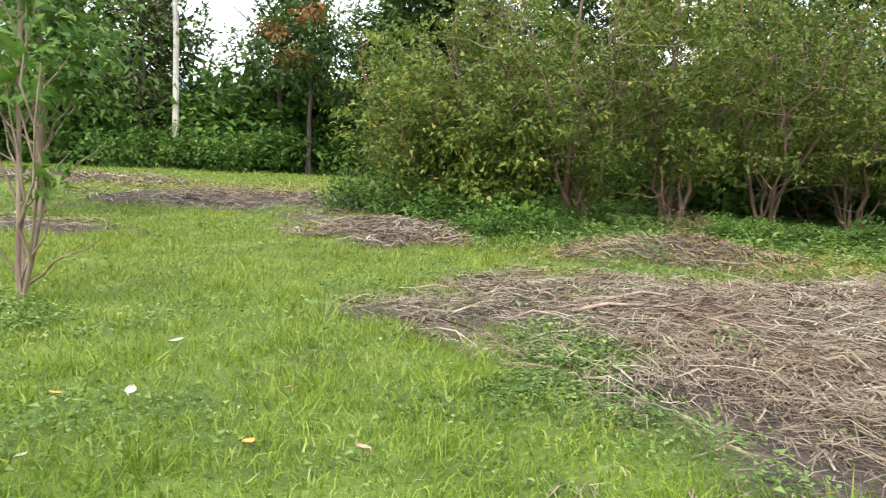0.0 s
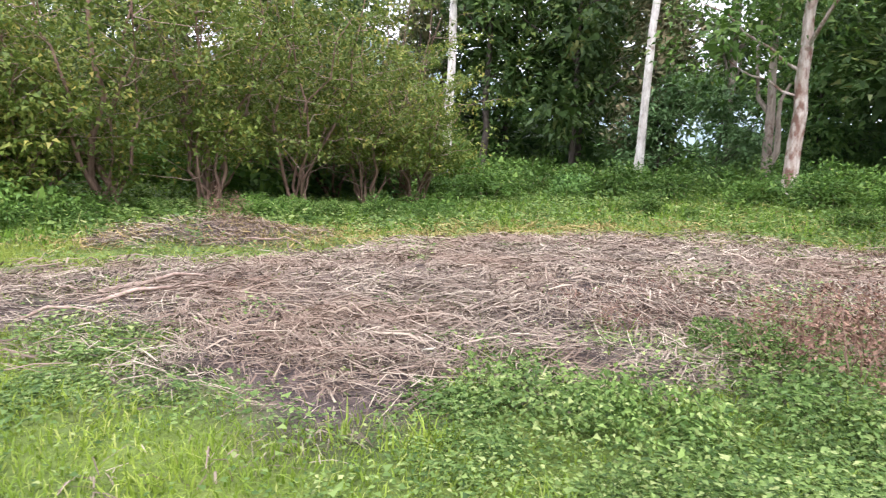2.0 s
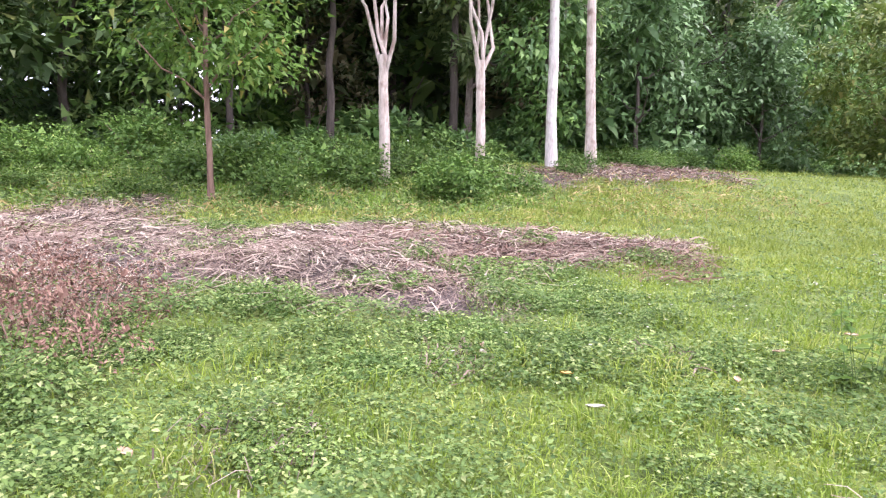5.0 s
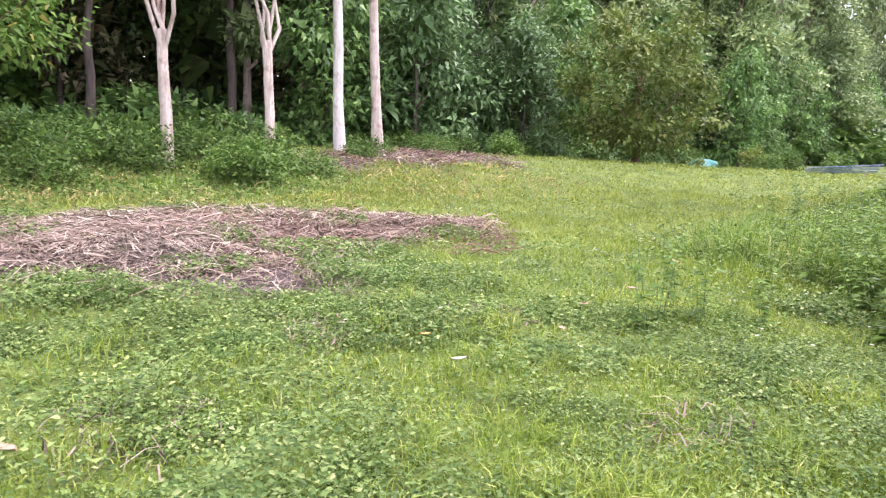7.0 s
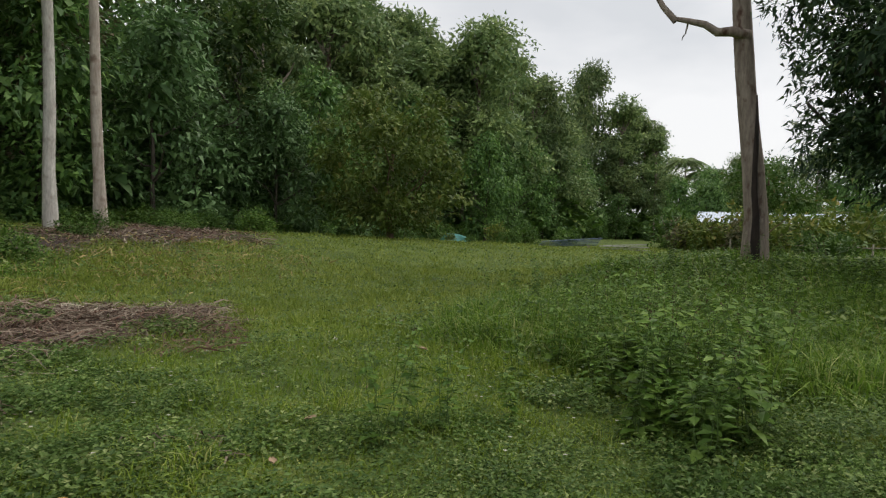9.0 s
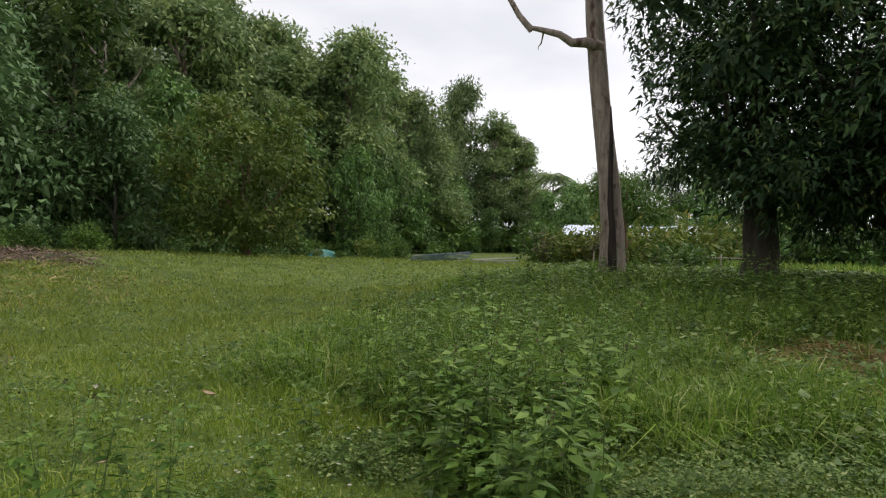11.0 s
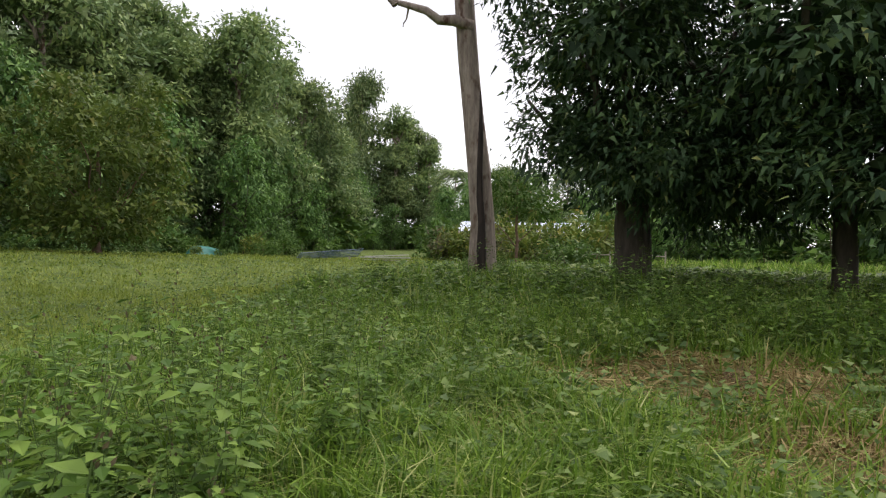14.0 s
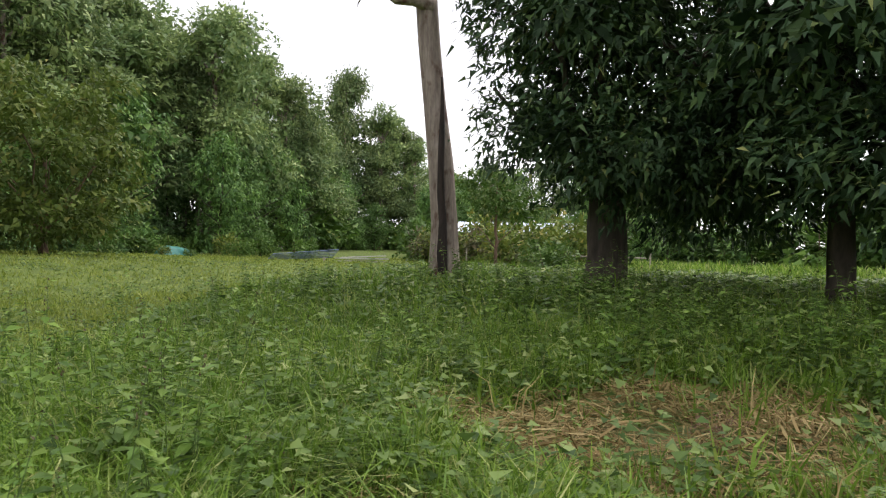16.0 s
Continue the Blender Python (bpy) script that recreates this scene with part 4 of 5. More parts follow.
def spreading_shrub(k, x, y, w, h):
    """Stems that lean out from one foot, twigs on them, and loose sprays of small leaves along the twigs."""
    r = np.random.default_rng(900 + k)
    ob = thing("tall_shrub", on_land(x, y, 0), "broad spreading shrub with brown stems and olive-green leaves", "shrub", "thicket of shrubs")
    ends = [(-2.3, -0.7, 0.44), (-0.7, -0.9, 0.72), (0.5, 0.6, 0.9)] if k == 0 else []
    for j in range(8 - len(ends)):
        a = j * 2.4 + k
        q = r.uniform(0.3, 1.0)
        ends.append((math.cos(a) * w * q, math.sin(a) * w * q, r.uniform(0.55, 0.95) - 0.25 * q))
    spray = []
    for j, (ex, ey, u) in enumerate(ends):
        rad = 0.10 if k == 0 and j < 2 else r.uniform(0.03, 0.07)
        line = bent((r.normal(0, 0.12), r.normal(0, 0.12), -0.08), (ex, ey, h * u * 1.5), 9, 0.28, 700 + k * 11 + j)
        part("stem", mesh_of("stem", *tube(line, np.linspace(rad, 0.012, 9), 6, 0.1, j), M_BROWNBARK, True), ob)
        twigs = []
        for q in range(12):
            p = line[2 + q * 6 // 11]
            a = r.uniform(0, 6.28)
            far = w * r.uniform(0.3, 0.7)
            tip = p + np.array([math.cos(a) * far, math.sin(a) * far, r.uniform(-0.1, 0.75) * far])
            tip[2] = max(tip[2], min(0.3 + 0.22 * max(x, 0.0), 1.9) * r.uniform(0.6, 1.3))
            twig = bent(p, tip, 6, 0.25, k * 97 + j * 13 + q)
            twigs.append(tube(twig, np.linspace(0.014, 0.004, 6), 4, 0.0, q))
            spray += [twig[2], twig[3], twig[4], twig[5], tip + r.normal(0, 0.25, 3)]
        part("branchwork", mesh_of("branchwork", *joined(twigs), M_TWIG, True), ob)["kind"] = "stuff"
    blobs = [(tuple(c), (r.uniform(0.25, 0.5), r.uniform(0.25, 0.5), r.uniform(0.12, 0.26)), 4, 6, 0.11) for c in spray if (c[2] > min(0.2 + 0.2 * max(x, 0.0), 1.5) and r.random() < 0.8) or r.random() < 0.12]
    part("foliage", foliage("foliage", blobs, 0.135, M_SHRUB, 950 + k, 0.35, 0.5, core=0.0, shell=0.2), ob)


def clearing_trees():
    # young tree alone in the clearing
    tree("young_tree", on_land(16.1, 2.5, 0), "young tree with a thin reddish trunk and light green leaves", M_BROWNBARK, pole(5.0, 0.075, 0.04, (0, -0.0), 0.03, 31),
         [((0, 0, 1.9 + 0.3 * k), (math.cos(k * 2.2) * 1.5, math.sin(k * 2.2) * 1.5, 3.0 + 0.35 * k), 0.03) for k in range(7)],
         [((0, -0.1, 3.9), (2.0, 2.1, 1.5), 250, 10, 0.24), ((0.2, -0.8, 3.2), (1.3, 1.5, 0.8), 100, 9, 0.2), ((0, 0.2, 5.2), (1.4, 1.4, 1.2), 160, 10, 0.2)], 0.17, M_SAPLING, 80, droop=0.4, shell=0.3, core=0.0)
    # broad thicket of tall shrubs: many arching stems, leaf sprays on their twigs
    # the last three are added at the back to darken the hollow
    for k, (x, y, w, h) in enumerate(((3.2, 17.2, 2.7, 6.4), (5.6, 17.4, 2.4, 6.8), (0.4, 18.4, 2.2, 5.4), (8.4, 18.2, 2.6, 6.2), (11.0, 18.8, 2.4, 5.4), (6.6, 21.0, 3.4, 7.6), (2.2, 21.5, 3.4, 7.4), (11.4, 21.8, 2.8, 6.2), (-1.6, 20.6, 1.9, 4.4), (1.0, 16.7, 1.7, 3.2), (-0.4, 17.4, 1.5, 3.4), (13.4, 19.6, 2.4, 4.8), (14.6, 22.6, 3.0, 7.0), (9.2, 24.0, 3.2, 7.4))):
        spreading_shrub(k, x, y, w, h)
    # round tree at the far side of the clearing
    ro = np.random.default_rng(8)
    boughs = [((0, 0, 4.0), (2.3, 2.3, 2.2), 170, 10, 0.4), ((0, 0, 1.5), (2.8, 2.8, 1.1), 230, 10, 0.3)]
    for k in range(22):
        a, u = k * 2.4, (k + 0.5) / 22
        out = (3.3 if u < 0.6 else 3.3 - 4.0 * (u - 0.6)) * ro.uniform(0.65, 1.1)
        boughs.append(((math.cos(a) * out, math.sin(a) * out, 1.2 + 5.8 * u + ro.uniform(-0.4, 0.5)), (ro.uniform(0.7, 1.3), ro.uniform(0.7, 1.3), ro.uniform(0.35, 0.7)), 34, 10, 0.22))
    tree("round_tree", on_land(26.0, -23.5, 0), "round low-branching tree with olive-green foliage", M_BROWNBARK, pole(4.5, 0.16, 0.06, (0, 0), 0.08, 51),
         [((0, 0, 0.6 + 0.12 * k), (math.cos(k * 1.7) * 2.2, math.sin(k * 1.7) * 2.2, 2.8 + 0.3 * k), 0.05) for k in range(8)],
         boughs, 0.25, M_ROUND, 101, droop=0.35, slim=0.5, core=0.02, shell=0.3)
    # tall lone trunk with a split along it
    big = tree("lone_tree", on_land(7.7, -20.8, 0), "tall grey-brown trunk with a dark split along it", M_GREYBARK, pole(13, 0.31, 0.19, (0.068, 0.025), 0.03, 61),
               [((0.42, 0.15, 6.5), (2.3, 1.1, 7.1), 0.17), ((2.2, 1.05, 7.0), (3.7, 1.9, 9.3), 0.10), ((0.75, 0.25, 10.5), (-1.8, -1.2, 13.5), 0.12), ((1.9, 0.9, 6.95), (2.1, 0.8, 6.5), 0.03)],
               [((0.4, -0.3, 13.5), (3.4, 3.4, 2.2), 300, 10, 0.3), ((3.2, 0.8, 11.0), (1.6, 1.6, 1.0), 60, 9, 0.25)], 0.20, M_FOREST, 62, sides=16)
    # raised seam for the split, its inner shade given by near-black colour
    seam = bent((-0.13, 0.36, 0.0), (0.10, 0.26, 4.8), 8, 0.04, 5)
    part("split", mesh_of("split", *tube(seam, np.array([0.11, 0.11, 0.10, 0.09, 0.08, 0.07, 0.05, 0.02]), 7, 0.2, 5), M_SPLITSHADE, True), big, "split, its dark hollow put into the colour")
    # dark mango trees
    for k, (x, y, rad) in enumerate(((4.0, -20.8, 0.46), (-0.3, -20.2, 0.20), (-5.2, -20.5, 0.28))):
        tree("mango_tree", on_land(x, y, 0), "large mango tree with dense dark green hanging leaves", M_DARKBARK, pole(4.5, rad, rad * 0.6, (0.0, 0.0), 0.04, 65 + k, 1.25),
             [((0, 0, 2.2 + 0.2 * j), (math.cos(j * 1.3) * 2.6, math.sin(j * 1.3) * 2.6, 4.6 + 0.4 * j), 0.12) for j in range(7)],
             [((-0.5, 0, 6.0), (2.3, 3.0, 3.6), 430, 15, 0.24)] + [((math.cos(j * 1.05 + k) * 1.7 - 0.55, math.sin(j * 1.05 + k) * 2.3, 4.2 + 1.3 * (j % 3)), (1.7, 1.7, 1.3), 125, 15, 0.2) for j in range(6)]
             + [((0.9 * math.cos(j * 2.1), 0.9 * math.sin(j * 2.1), 9.0 + 0.5 * j), (1.8, 1.8, 1.2), 110, 14, 0.22) for j in range(3)]
             + [((-1.3, 0.9, 2.85 if k == 0 else 2.3), (2.4, 2.2, 1.2), 360, 15, 0.18), ((-2.3, -0.5, 2.5 if k == 0 else 2.2), (2.0, 2.3, 1.3), 320, 15, 0.18), ((0.9, 0.3, 3.4), (1.7, 1.9, 1.0), 150, 15, 0.18)] + ([((1.9, 1.0, 7.4), (1.7, 1.6, 1.3), 130, 14, 0.2), ((2.5, 1.3, 9.2), (1.9, 1.8, 1.5), 150, 14, 0.2), ((1.6, 0.8, 5.6), (1.2, 1.2, 0.9), 60, 14, 0.18)] if k == 0 else []), 0.20, M_MANGO, 110 + k, "mango trees", 12, 0.6, 0.36, core=0.06).scale = (1.0, 1.0, 1.0) if k == 0 else (1.22, 1.22, 1.1)
    # thin sapling beside the start of the walk, and a leafy tree behind it
    tree("thin_sapling", on_land(-4.2, 6.6, 0), "thin bare-stemmed sapling with sprays of light leaves", M_TWIG, pole(3.9, 0.028, 0.012, (0.01, 0.0), 0.05, 66),
         [((0, 0, 0.9 + 0.25 * k), (math.cos(k * 2.4) * 0.5, math.sin(k * 2.4) * 0.5, 1.5 + 0.33 * k), 0.012) for k in range(8)]
         + [((0, 0, 0), (-0.3 + 0.18 * k, 0.1 - 0.1 * k, 2.6 - 0.3 * (k % 3)), 0.02) for k in range(5)] + [((0, 0, 0.15), (0.9 - 0.5 * k, -0.2, 0.7 + 0.2 * k), 0.014) for k in range(3)],
         [((0.1, 0, 3.3), (0.22, 0.22, 0.5), 16, 9, 0.09), ((0.05, 0, 2.2), (0.2, 0.2, 0.4), 12, 8, 0.08), ((0.25, 0, 1.3), (0.18, 0.18, 0.3), 9, 8, 0.07), ((-0.4, 0, 2.6), (0.4, 0.4, 0.6), 30, 8, 0.12)], 0.13, M_SAPLING, 120, droop=0.2, slim=0.3)
    tree("leafy_tree", on_land(-9.6, 15.8, 0), "leafy green tree with a tangle of bare lower branches", M_TWIG, pole(6, 0.12, 0.05, (0.03, 0), 0.1, 67),
         [((0, 0, 0.5 + 0.2 * k), (math.cos(k * 1.9) * 1.6, math.sin(k * 1.9) * 1.6, 1.6 + 0.35 * k), 0.03) for k in range(10)],
         [((0, 0, 4.4), (2.7, 2.7, 2.2), 330, 9, 0.24), ((1.0, -0.6, 3.0), (1.4, 1.4, 0.8), 60, 8, 0.2)], 0.18, M_BUSH, 121)


# ---- small plants and loose things ----
def weed_clumps():
    green = bush("weed_clump", 51, 0.42, 0.042, M_WEED, "low clump of bright green weeds beside dry stalks", 105, 7, 0.62, "green weed clumps", "weeds", True, 0.34, 0.0, M_WEED)
    r = np.random.default_rng(31)
    first = True
    for x, y, sz in ((3.0, 2.75, 1.1), (2.3, 2.35, 0.85), (3.5, 2.2, 0.9), (5.1, 2.35, 1.15), (5.6, 2.9, 0.9), (4.5, 1.6, 0.9), (1.0, 5.0, 1.1), (1.2, 5.7, 0.9), (0.6, 4.6, 0.8), (1.3, 4.3, 0.6), (7.6, -0.8, 1.0), (8.3, -2.2, 1.0),
                     (6.6, 0.3, 0.9), (9.2, -4.6, 0.9), (9.0, -1.2, 0.8), (10.4, -3.0, 1.0), (3.9, 1.2, 0.8), (5.6, -0.2, 0.7), (8.0, 8.6, 0.7), (6.8, 9.4, 0.7), (11.8, 5.2, 0.8), (9.6, 5.8, 0.6), (12.6, 1.6, 0.9), (13.4, -1.0, 0.9),
                     (7.6, 4.6, 0.5), (5.4, 6.6, 0.45), (10.6, 2.0, 0.5), (3.6, 3.4, 0.6), (2.7, 3.1, 0.6), (-3.9, 6.0, 1.0), (-4.7, 6.2, 1.2)):
        m = pose(x, y, float(land(x, y)) - 0.02, 0, 0, r.uniform(0, 360))
        ob = green if first else copy_thing(green, m)
        ob.matrix_basis = m
        first = False
        ob.scale = (sz * r.uniform(0.9, 1.5), sz * r.uniform(0.9, 1.5), sz * r.uniform(0.5, 0.85) * (0.6 if x < 1.6 else (1.35 if sz > 0.87 and y > 0 else 1)))
    for k in range(110):
        x, y, sz = r.uniform(1.6, 9.0), r.uniform(-6.0, 2.4), r.uniform(0.45, 0.85)
        if cover(LITTER, np.array(x), np.array(y)) > 0.0 or math.hypot(x - 0.8, y + 1.5) < 1.5 or (x > 5 and y < -3.5):
            continue
        ob = copy_thing(green, pose(x, y, float(land(x, y)) - 0.03, 0, 0, r.uniform(0, 360)))
        ob.scale = (sz * r.uniform(0.8, 1.5), sz * r.uniform(0.8, 1.5), sz * r.uniform(0.5, 0.95))
    rust = bush("withered_weed", 52, 0.40, 0.034, M_RUST, "withered reddish-brown weeds standing among cut stalks", 40, 6, 0.5, "withered weeds", "weeds", True, 0.7, 0.02, M_BROWNBARK)
    first = True
    for x, y, sz in ((5.5, 1.9, 1.3), (5.9, 2.5, 1.4), (5.2, 1.3, 1.0), (6.5, 1.8, 1.3), (5.4, 2.5, 1.1), (6.2, 2.1, 1.4), (5.8, 1.5, 1.2), (6.7, 2.6, 1.1), (7.1, 2.1, 0.9), (6.4, 1.2, 0.8), (7.4, 3.2, 1.0), (4.9, 3.6, 0.6), (2.5, 6.9, 0.5), (2.9, 6.6, 0.5), (7.0, 1.4, 0.8), (4.3, 12.4, 1.2), (8.0, 2.6, 0.9), (1.2, -11.6, 0.6)):
        m = pose(x, y, float(land(x, y)) - 0.02, 0, 0, r.uniform(0, 360))
        ob = rust if first else copy_thing(rust, m)
        ob.matrix_basis = m
        first = False
        ob.scale = (sz, sz, sz * r.uniform(0.8, 1.1))


def tall_weed(seed, height, leaf, label):
    """An upright weed: a stem with pairs of toothed-looking leaves and small dark heads."""
    r = np.random.default_rng(seed)
    ob = thing("tall_weed", (0, 0, 0), label, "weed", "upright weeds in the meadow")
    stems, at, tip, up = [], [], [], []
    for k in range(r.integers(2, 5)):
        h, a = height * r.uniform(0.65, 1.1), r.uniform(0, 6.28)
        line = bent((0.03 * k, 0, -0.04), (math.cos(a) * h * 0.22, math.sin(a) * h * 0.22, h), 7, 0.1, seed * 9 + k)
        stems.append(tube(line, np.linspace(0.004, 0.0015, 7), 4, 0.0, k))
        for j in range(24):
            u = r.uniform(0.12, 1.0)
            p = line[0] + (line[-1] - line[0]) * u
            b = r.uniform(0, 6.28)
            at.append(p)
            tip.append((math.cos(b), math.sin(b), r.uniform(-0.35, 0.35)))
            up.append((r.normal(0, 0.2), r.normal(0, 0.2), 1))
    at, tip, up = np.array(at), unit(np.array(tip)), unit(np.array(up))
    size = leaf * r.uniform(0.5, 1.25, len(at)) * (1.25 - 0.7 * at[:, 2] / height)
    part("stem", mesh_of("stem", *joined(stems), M_WEEDSTEM, True), ob)
    part("foliage", mesh_of("foliage", *leaves(at + tip * 0.012, tip, up, size, size * 0.6, 0.1), M_WEEDDARK), ob)
    heads = at[at[:, 2] > height * 0.85]
    if len(heads):
        heads = heads + r.normal(0, 0.012, heads.shape)
        out = unit(r.normal(0, 1, heads.shape) + [0, 0, 0.8])
        part("seed_head", mesh_of("seed_head", *leaves(heads, out, unit(r.normal(0, 1, heads.shape)), 0.022, 0.014, 0.1), M_SEED), ob, "dark dry seed heads")["kind"] = "stuff"
    return ob


def tall_weeds():
    r = np.random.default_rng(41)
    kinds = [tall_weed(1, 0.95, 0.115, "upright leafy weed with dark seed heads"), tall_weed(2, 0.75, 0.105, "leafy green meadow weed"),
             tall_weed(3, 0.95, 0.09, "tall thin-stemmed weed with small dark heads"), tall_weed(4, 0.5, 0.11, "low meadow weed with broad heart-shaped leaves")]
    used = set()
    spots = [(2.9, -5.6, 0.55, 16), (3.6, -6.3, 0.75, 26), (2.5, -5.2, 0.3, 5), (4.3, -7.0, 0.7, 16), (4.6, -8.2, 0.9, 22), (5.4, -9.2, 1.1, 12), (7.3, -9.8, 0.7, 6), (3.9, -9.6, 1.0, 12), (6.6, -11.5, 1.4, 14), (4.4, -4.0, 0.35, 4), (4.4, -12.5, 1.6, 18), (2.4, -14.6, 1.5, 14),
             (-0.6, -13.6, 1.2, 14), (3.0, -7.6, 0.6, 10), (8.6, -13.5, 1.6, 10), (3.0, -17.0, 2.0, 12), (-1.4, -11.6, 0.9, 8), (0.2, -16.8, 2.0, 14), (4.0, -17.5, 2.2, 26), (-0.5, -15.5, 2.0, 22), (6.5, -16.0, 1.8, 18), (1.5, -14.6, 1.5, 14), (9.5, -17.0, 2.0, 10), (6.8, -20.0, 0.9, 8)]
    for cx, cy, spread, count in spots:
        for k in range(count):
            x, y = cx + r.normal(0, spread * 0.6), cy + r.normal(0, spread * 0.6)
            if math.hypot(x - 0.98, y + 6.2) < 1.3 or (y > -7 and x < 1.95) or cover(HAY, np.array(x), np.array(y)) > 0.25:
                continue
            q = r.uniform(0.7, 1.2)
            put(kinds, used, 2 if cy > -4.5 else int(r.choice(4, p=[0.4, 0.3, 0.12, 0.18])), pose(x, y, float(land(x, y)), 0, 0, r.uniform(0, 360)), (q, q, q * r.uniform(0.85, 1.1)))


def fern(seed):
    r = np.random.default_rng(seed)
    ob = thing("fern", (0, 0, 0), "small green fern with feathered fronds", "fern", "ferns in the meadow")
    for k in range(6):
        a = k * 1.05 + r.uniform(-0.2, 0.2)
        way = np.array([math.cos(a), math.sin(a), 0])
        u = np.linspace(0.12, 1, 16)
        rib = way * (0.42 * u)[:, None] + np.array([0, 0, 1.0]) * (0.36 * np.sin(u * 2.2))[:, None]
        side = np.array([-math.sin(a), math.cos(a), 0])
        at, tip = np.concatenate([rib, rib]), np.concatenate([np.tile(side + way * 0.5, (16, 1)), np.tile(-side + way * 0.5, (16, 1))])
        size = np.tile(0.10 * np.sin(np.pi * (0.12 + 0.85 * u)), 2)
        part("frond", mesh_of("frond", *leaves(at, unit(tip), np.tile([0, 0, 1.0], (32, 1)), size, size * 0.3, 0.1), M_WEED), ob)["kind"] = "stuff"
    return ob


def ferns():
    first, kind = True, fern(1)
    for x, y, q in ((2.55, -7.7, 0.9), (3.5, -8.3, 0.8), (0.4, -10.6, 0.8), (5.4, 14.4, 1.6), (6.4, 14.6, 1.7), (4.6, 14.9, 1.5), (7.4, 15.2, 1.6), (3.8, 14.6, 1.4), (8.4, 15.0, 1.5)):
        m = pose(x, y, float(land(x, y)), 0, 0, x * 70)
        ob = kind if first else copy_thing(kind, m)
        ob.matrix_basis = m
        ob.scale, first = (q, q, q), False


def fallen_leaf(x, y, length, turn, mat, label):
    """A curled dead leaf lying on the grass."""
    u, w = np.meshgrid(np.linspace(0, 1, 7), np.linspace(-1, 1, 5), indexing="ij")
    half = 0.23 * length * np.sin(np.pi * np.clip(u * 0.94 + 0.03, 0, 1)) ** 0.8
    v = np.stack([(u - 0.5) * length, w * half, 0.12 * length * (w ** 2) + 0.16 * length * (u - 0.45) ** 2], -1).reshape(-1, 3)
    f = [(i * 5 + j, i * 5 + j + 1, (i + 1) * 5 + j + 1, (i + 1) * 5 + j) for i in range(6) for j in range(4)]
    ob = new("fallen_leaf", mesh_of("fallen_leaf", v, np.array(f), mat, True))
    ob.matrix_basis = pose(x, y, float(land(x, y)) + 0.075, turn % 17 - 8, turn % 23 - 11, turn)
    tagged(ob, label, "leaf", "fallen leaves on the grass")


def fallen_leaves():
    brown, yellow, pale = "curled light-brown fallen leaf on grass", "yellow-orange fallen leaf on grass", "pale whitish dead leaf on grass"
    for k, (x, y, mat, label) in enumerate(((-1.0, 4.3, M_DEAD, brown), (-1.0, 3.4, M_YELLOW, yellow), (-0.4, 3.4, M_DEAD, brown), (-4.0, 10.8, M_YELLOW, yellow), (4.4, -1.8, M_YELLOW, yellow), (4.3, -2.9, M_DEAD, brown),
                                           (3.6, 0.6, M_DEAD, brown), (4.9, -3.6, M_DEAD, brown), (5.1, -1.4, M_DEAD, brown), (3.9, -1.8, M_PALELEAF, pale), (6.6, 11.1, M_PALELEAF, pale), (6.4, -6.2, M_DEAD, brown),
                                           (8.0, -7.4, M_PALELEAF, pale), (7.2, -5.6, M_PALELEAF, pale), (-2.1, 5.2, M_PALELEAF, pale), (-1.9, 4.0, M_PALELEAF, pale), (-2.3, 3.9, M_YELLOW, yellow), (5.4, -4.6, M_DEAD, brown), (9.4, -8.2, M_PALELEAF, pale),
                                           (2.95, 3.7, M_PALELEAF, pale), (-2.0, 3.1, M_PALELEAF, pale))):
        fallen_leaf(x, y, 0.085 + 0.02 * (k % 4), k * 67.0, mat, label)


def sticks():
    spec = [((1.1, 8.0), (1.5, 6.9)), ((1.4, 7.5), (3.1, 7.4)), ((1.3, 6.95), (2.6, 7.0)), ((0.6, 6.6), (2.0, 6.5)), ((-1.4, 13.0), (0.6, 14.6)), ((-1.2, 13.3), (0.4, 14.4)), ((-0.9, 13.0), (0.9, 14.2)), ((-0.3, 12.9), (0.7, 14.0)),
            ((-1.8, 13.4), (-0.2, 13.9)), ((3.6, 12.0), (4.4, 10.9)), ((4.4, 11.6), (5.2, 10.8)), ((9.2, 4.0), (8.4, 3.0)), ((6.9, 3.6), (6.5, 2.6)), ((21.0, -9.0), (23.4, -12.8))]
    for k, ((x0, y0), (x1, y1)) in enumerate(spec):
        line = bent((x0, y0, float(land(x0, y0)) + 0.06), (x1, y1, float(land(x1, y1)) + 0.10), 8, 0.25, 200 + k)
        ob = new("stick", mesh_of("stick", *tube(line, np.linspace(0.022, 0.008, 8) * (1.2 if k % 3 else 0.8), 6, 0.12, k), M_TWIG, True))
        tagged(ob, "long thin pale-brown cut branch lying on dry stalks", "stick", "cut branches")


def box(x0, x1, y0, y1, z0, z1):
    v = np.array([(x, y, z) for x in (x0, x1) for y in (y0, y1) for z in (z0, z1)], float)
    return v, np.array([(0, 1, 3, 2), (4, 6, 7, 5), (0, 4, 5, 1), (2, 3, 7, 6), (0, 2, 6, 4), (1, 5, 7, 3)])


def corrugated(length, width, ribs, depth=0.03, thick=0.004):
    """A wavy sheet with both its faces."""
    n = ribs * 6 + 1
    u = np.linspace(-width / 2, width / 2, n)
    z = depth * 0.5 * np.sin(np.linspace(0, ribs * 2 * np.pi, n))
    rows = [np.stack([np.full(n, sx * length / 2), u, z + dz], 1) for dz in (0, -thick) for sx in (-1, 1)]
    v = np.concatenate(rows)
    k = np.arange(n - 1)
    top = np.stack([k, k + n, k + n + 1, k + 1], 1)
    return v, np.concatenate([top, top[:, ::-1] + 2 * n])


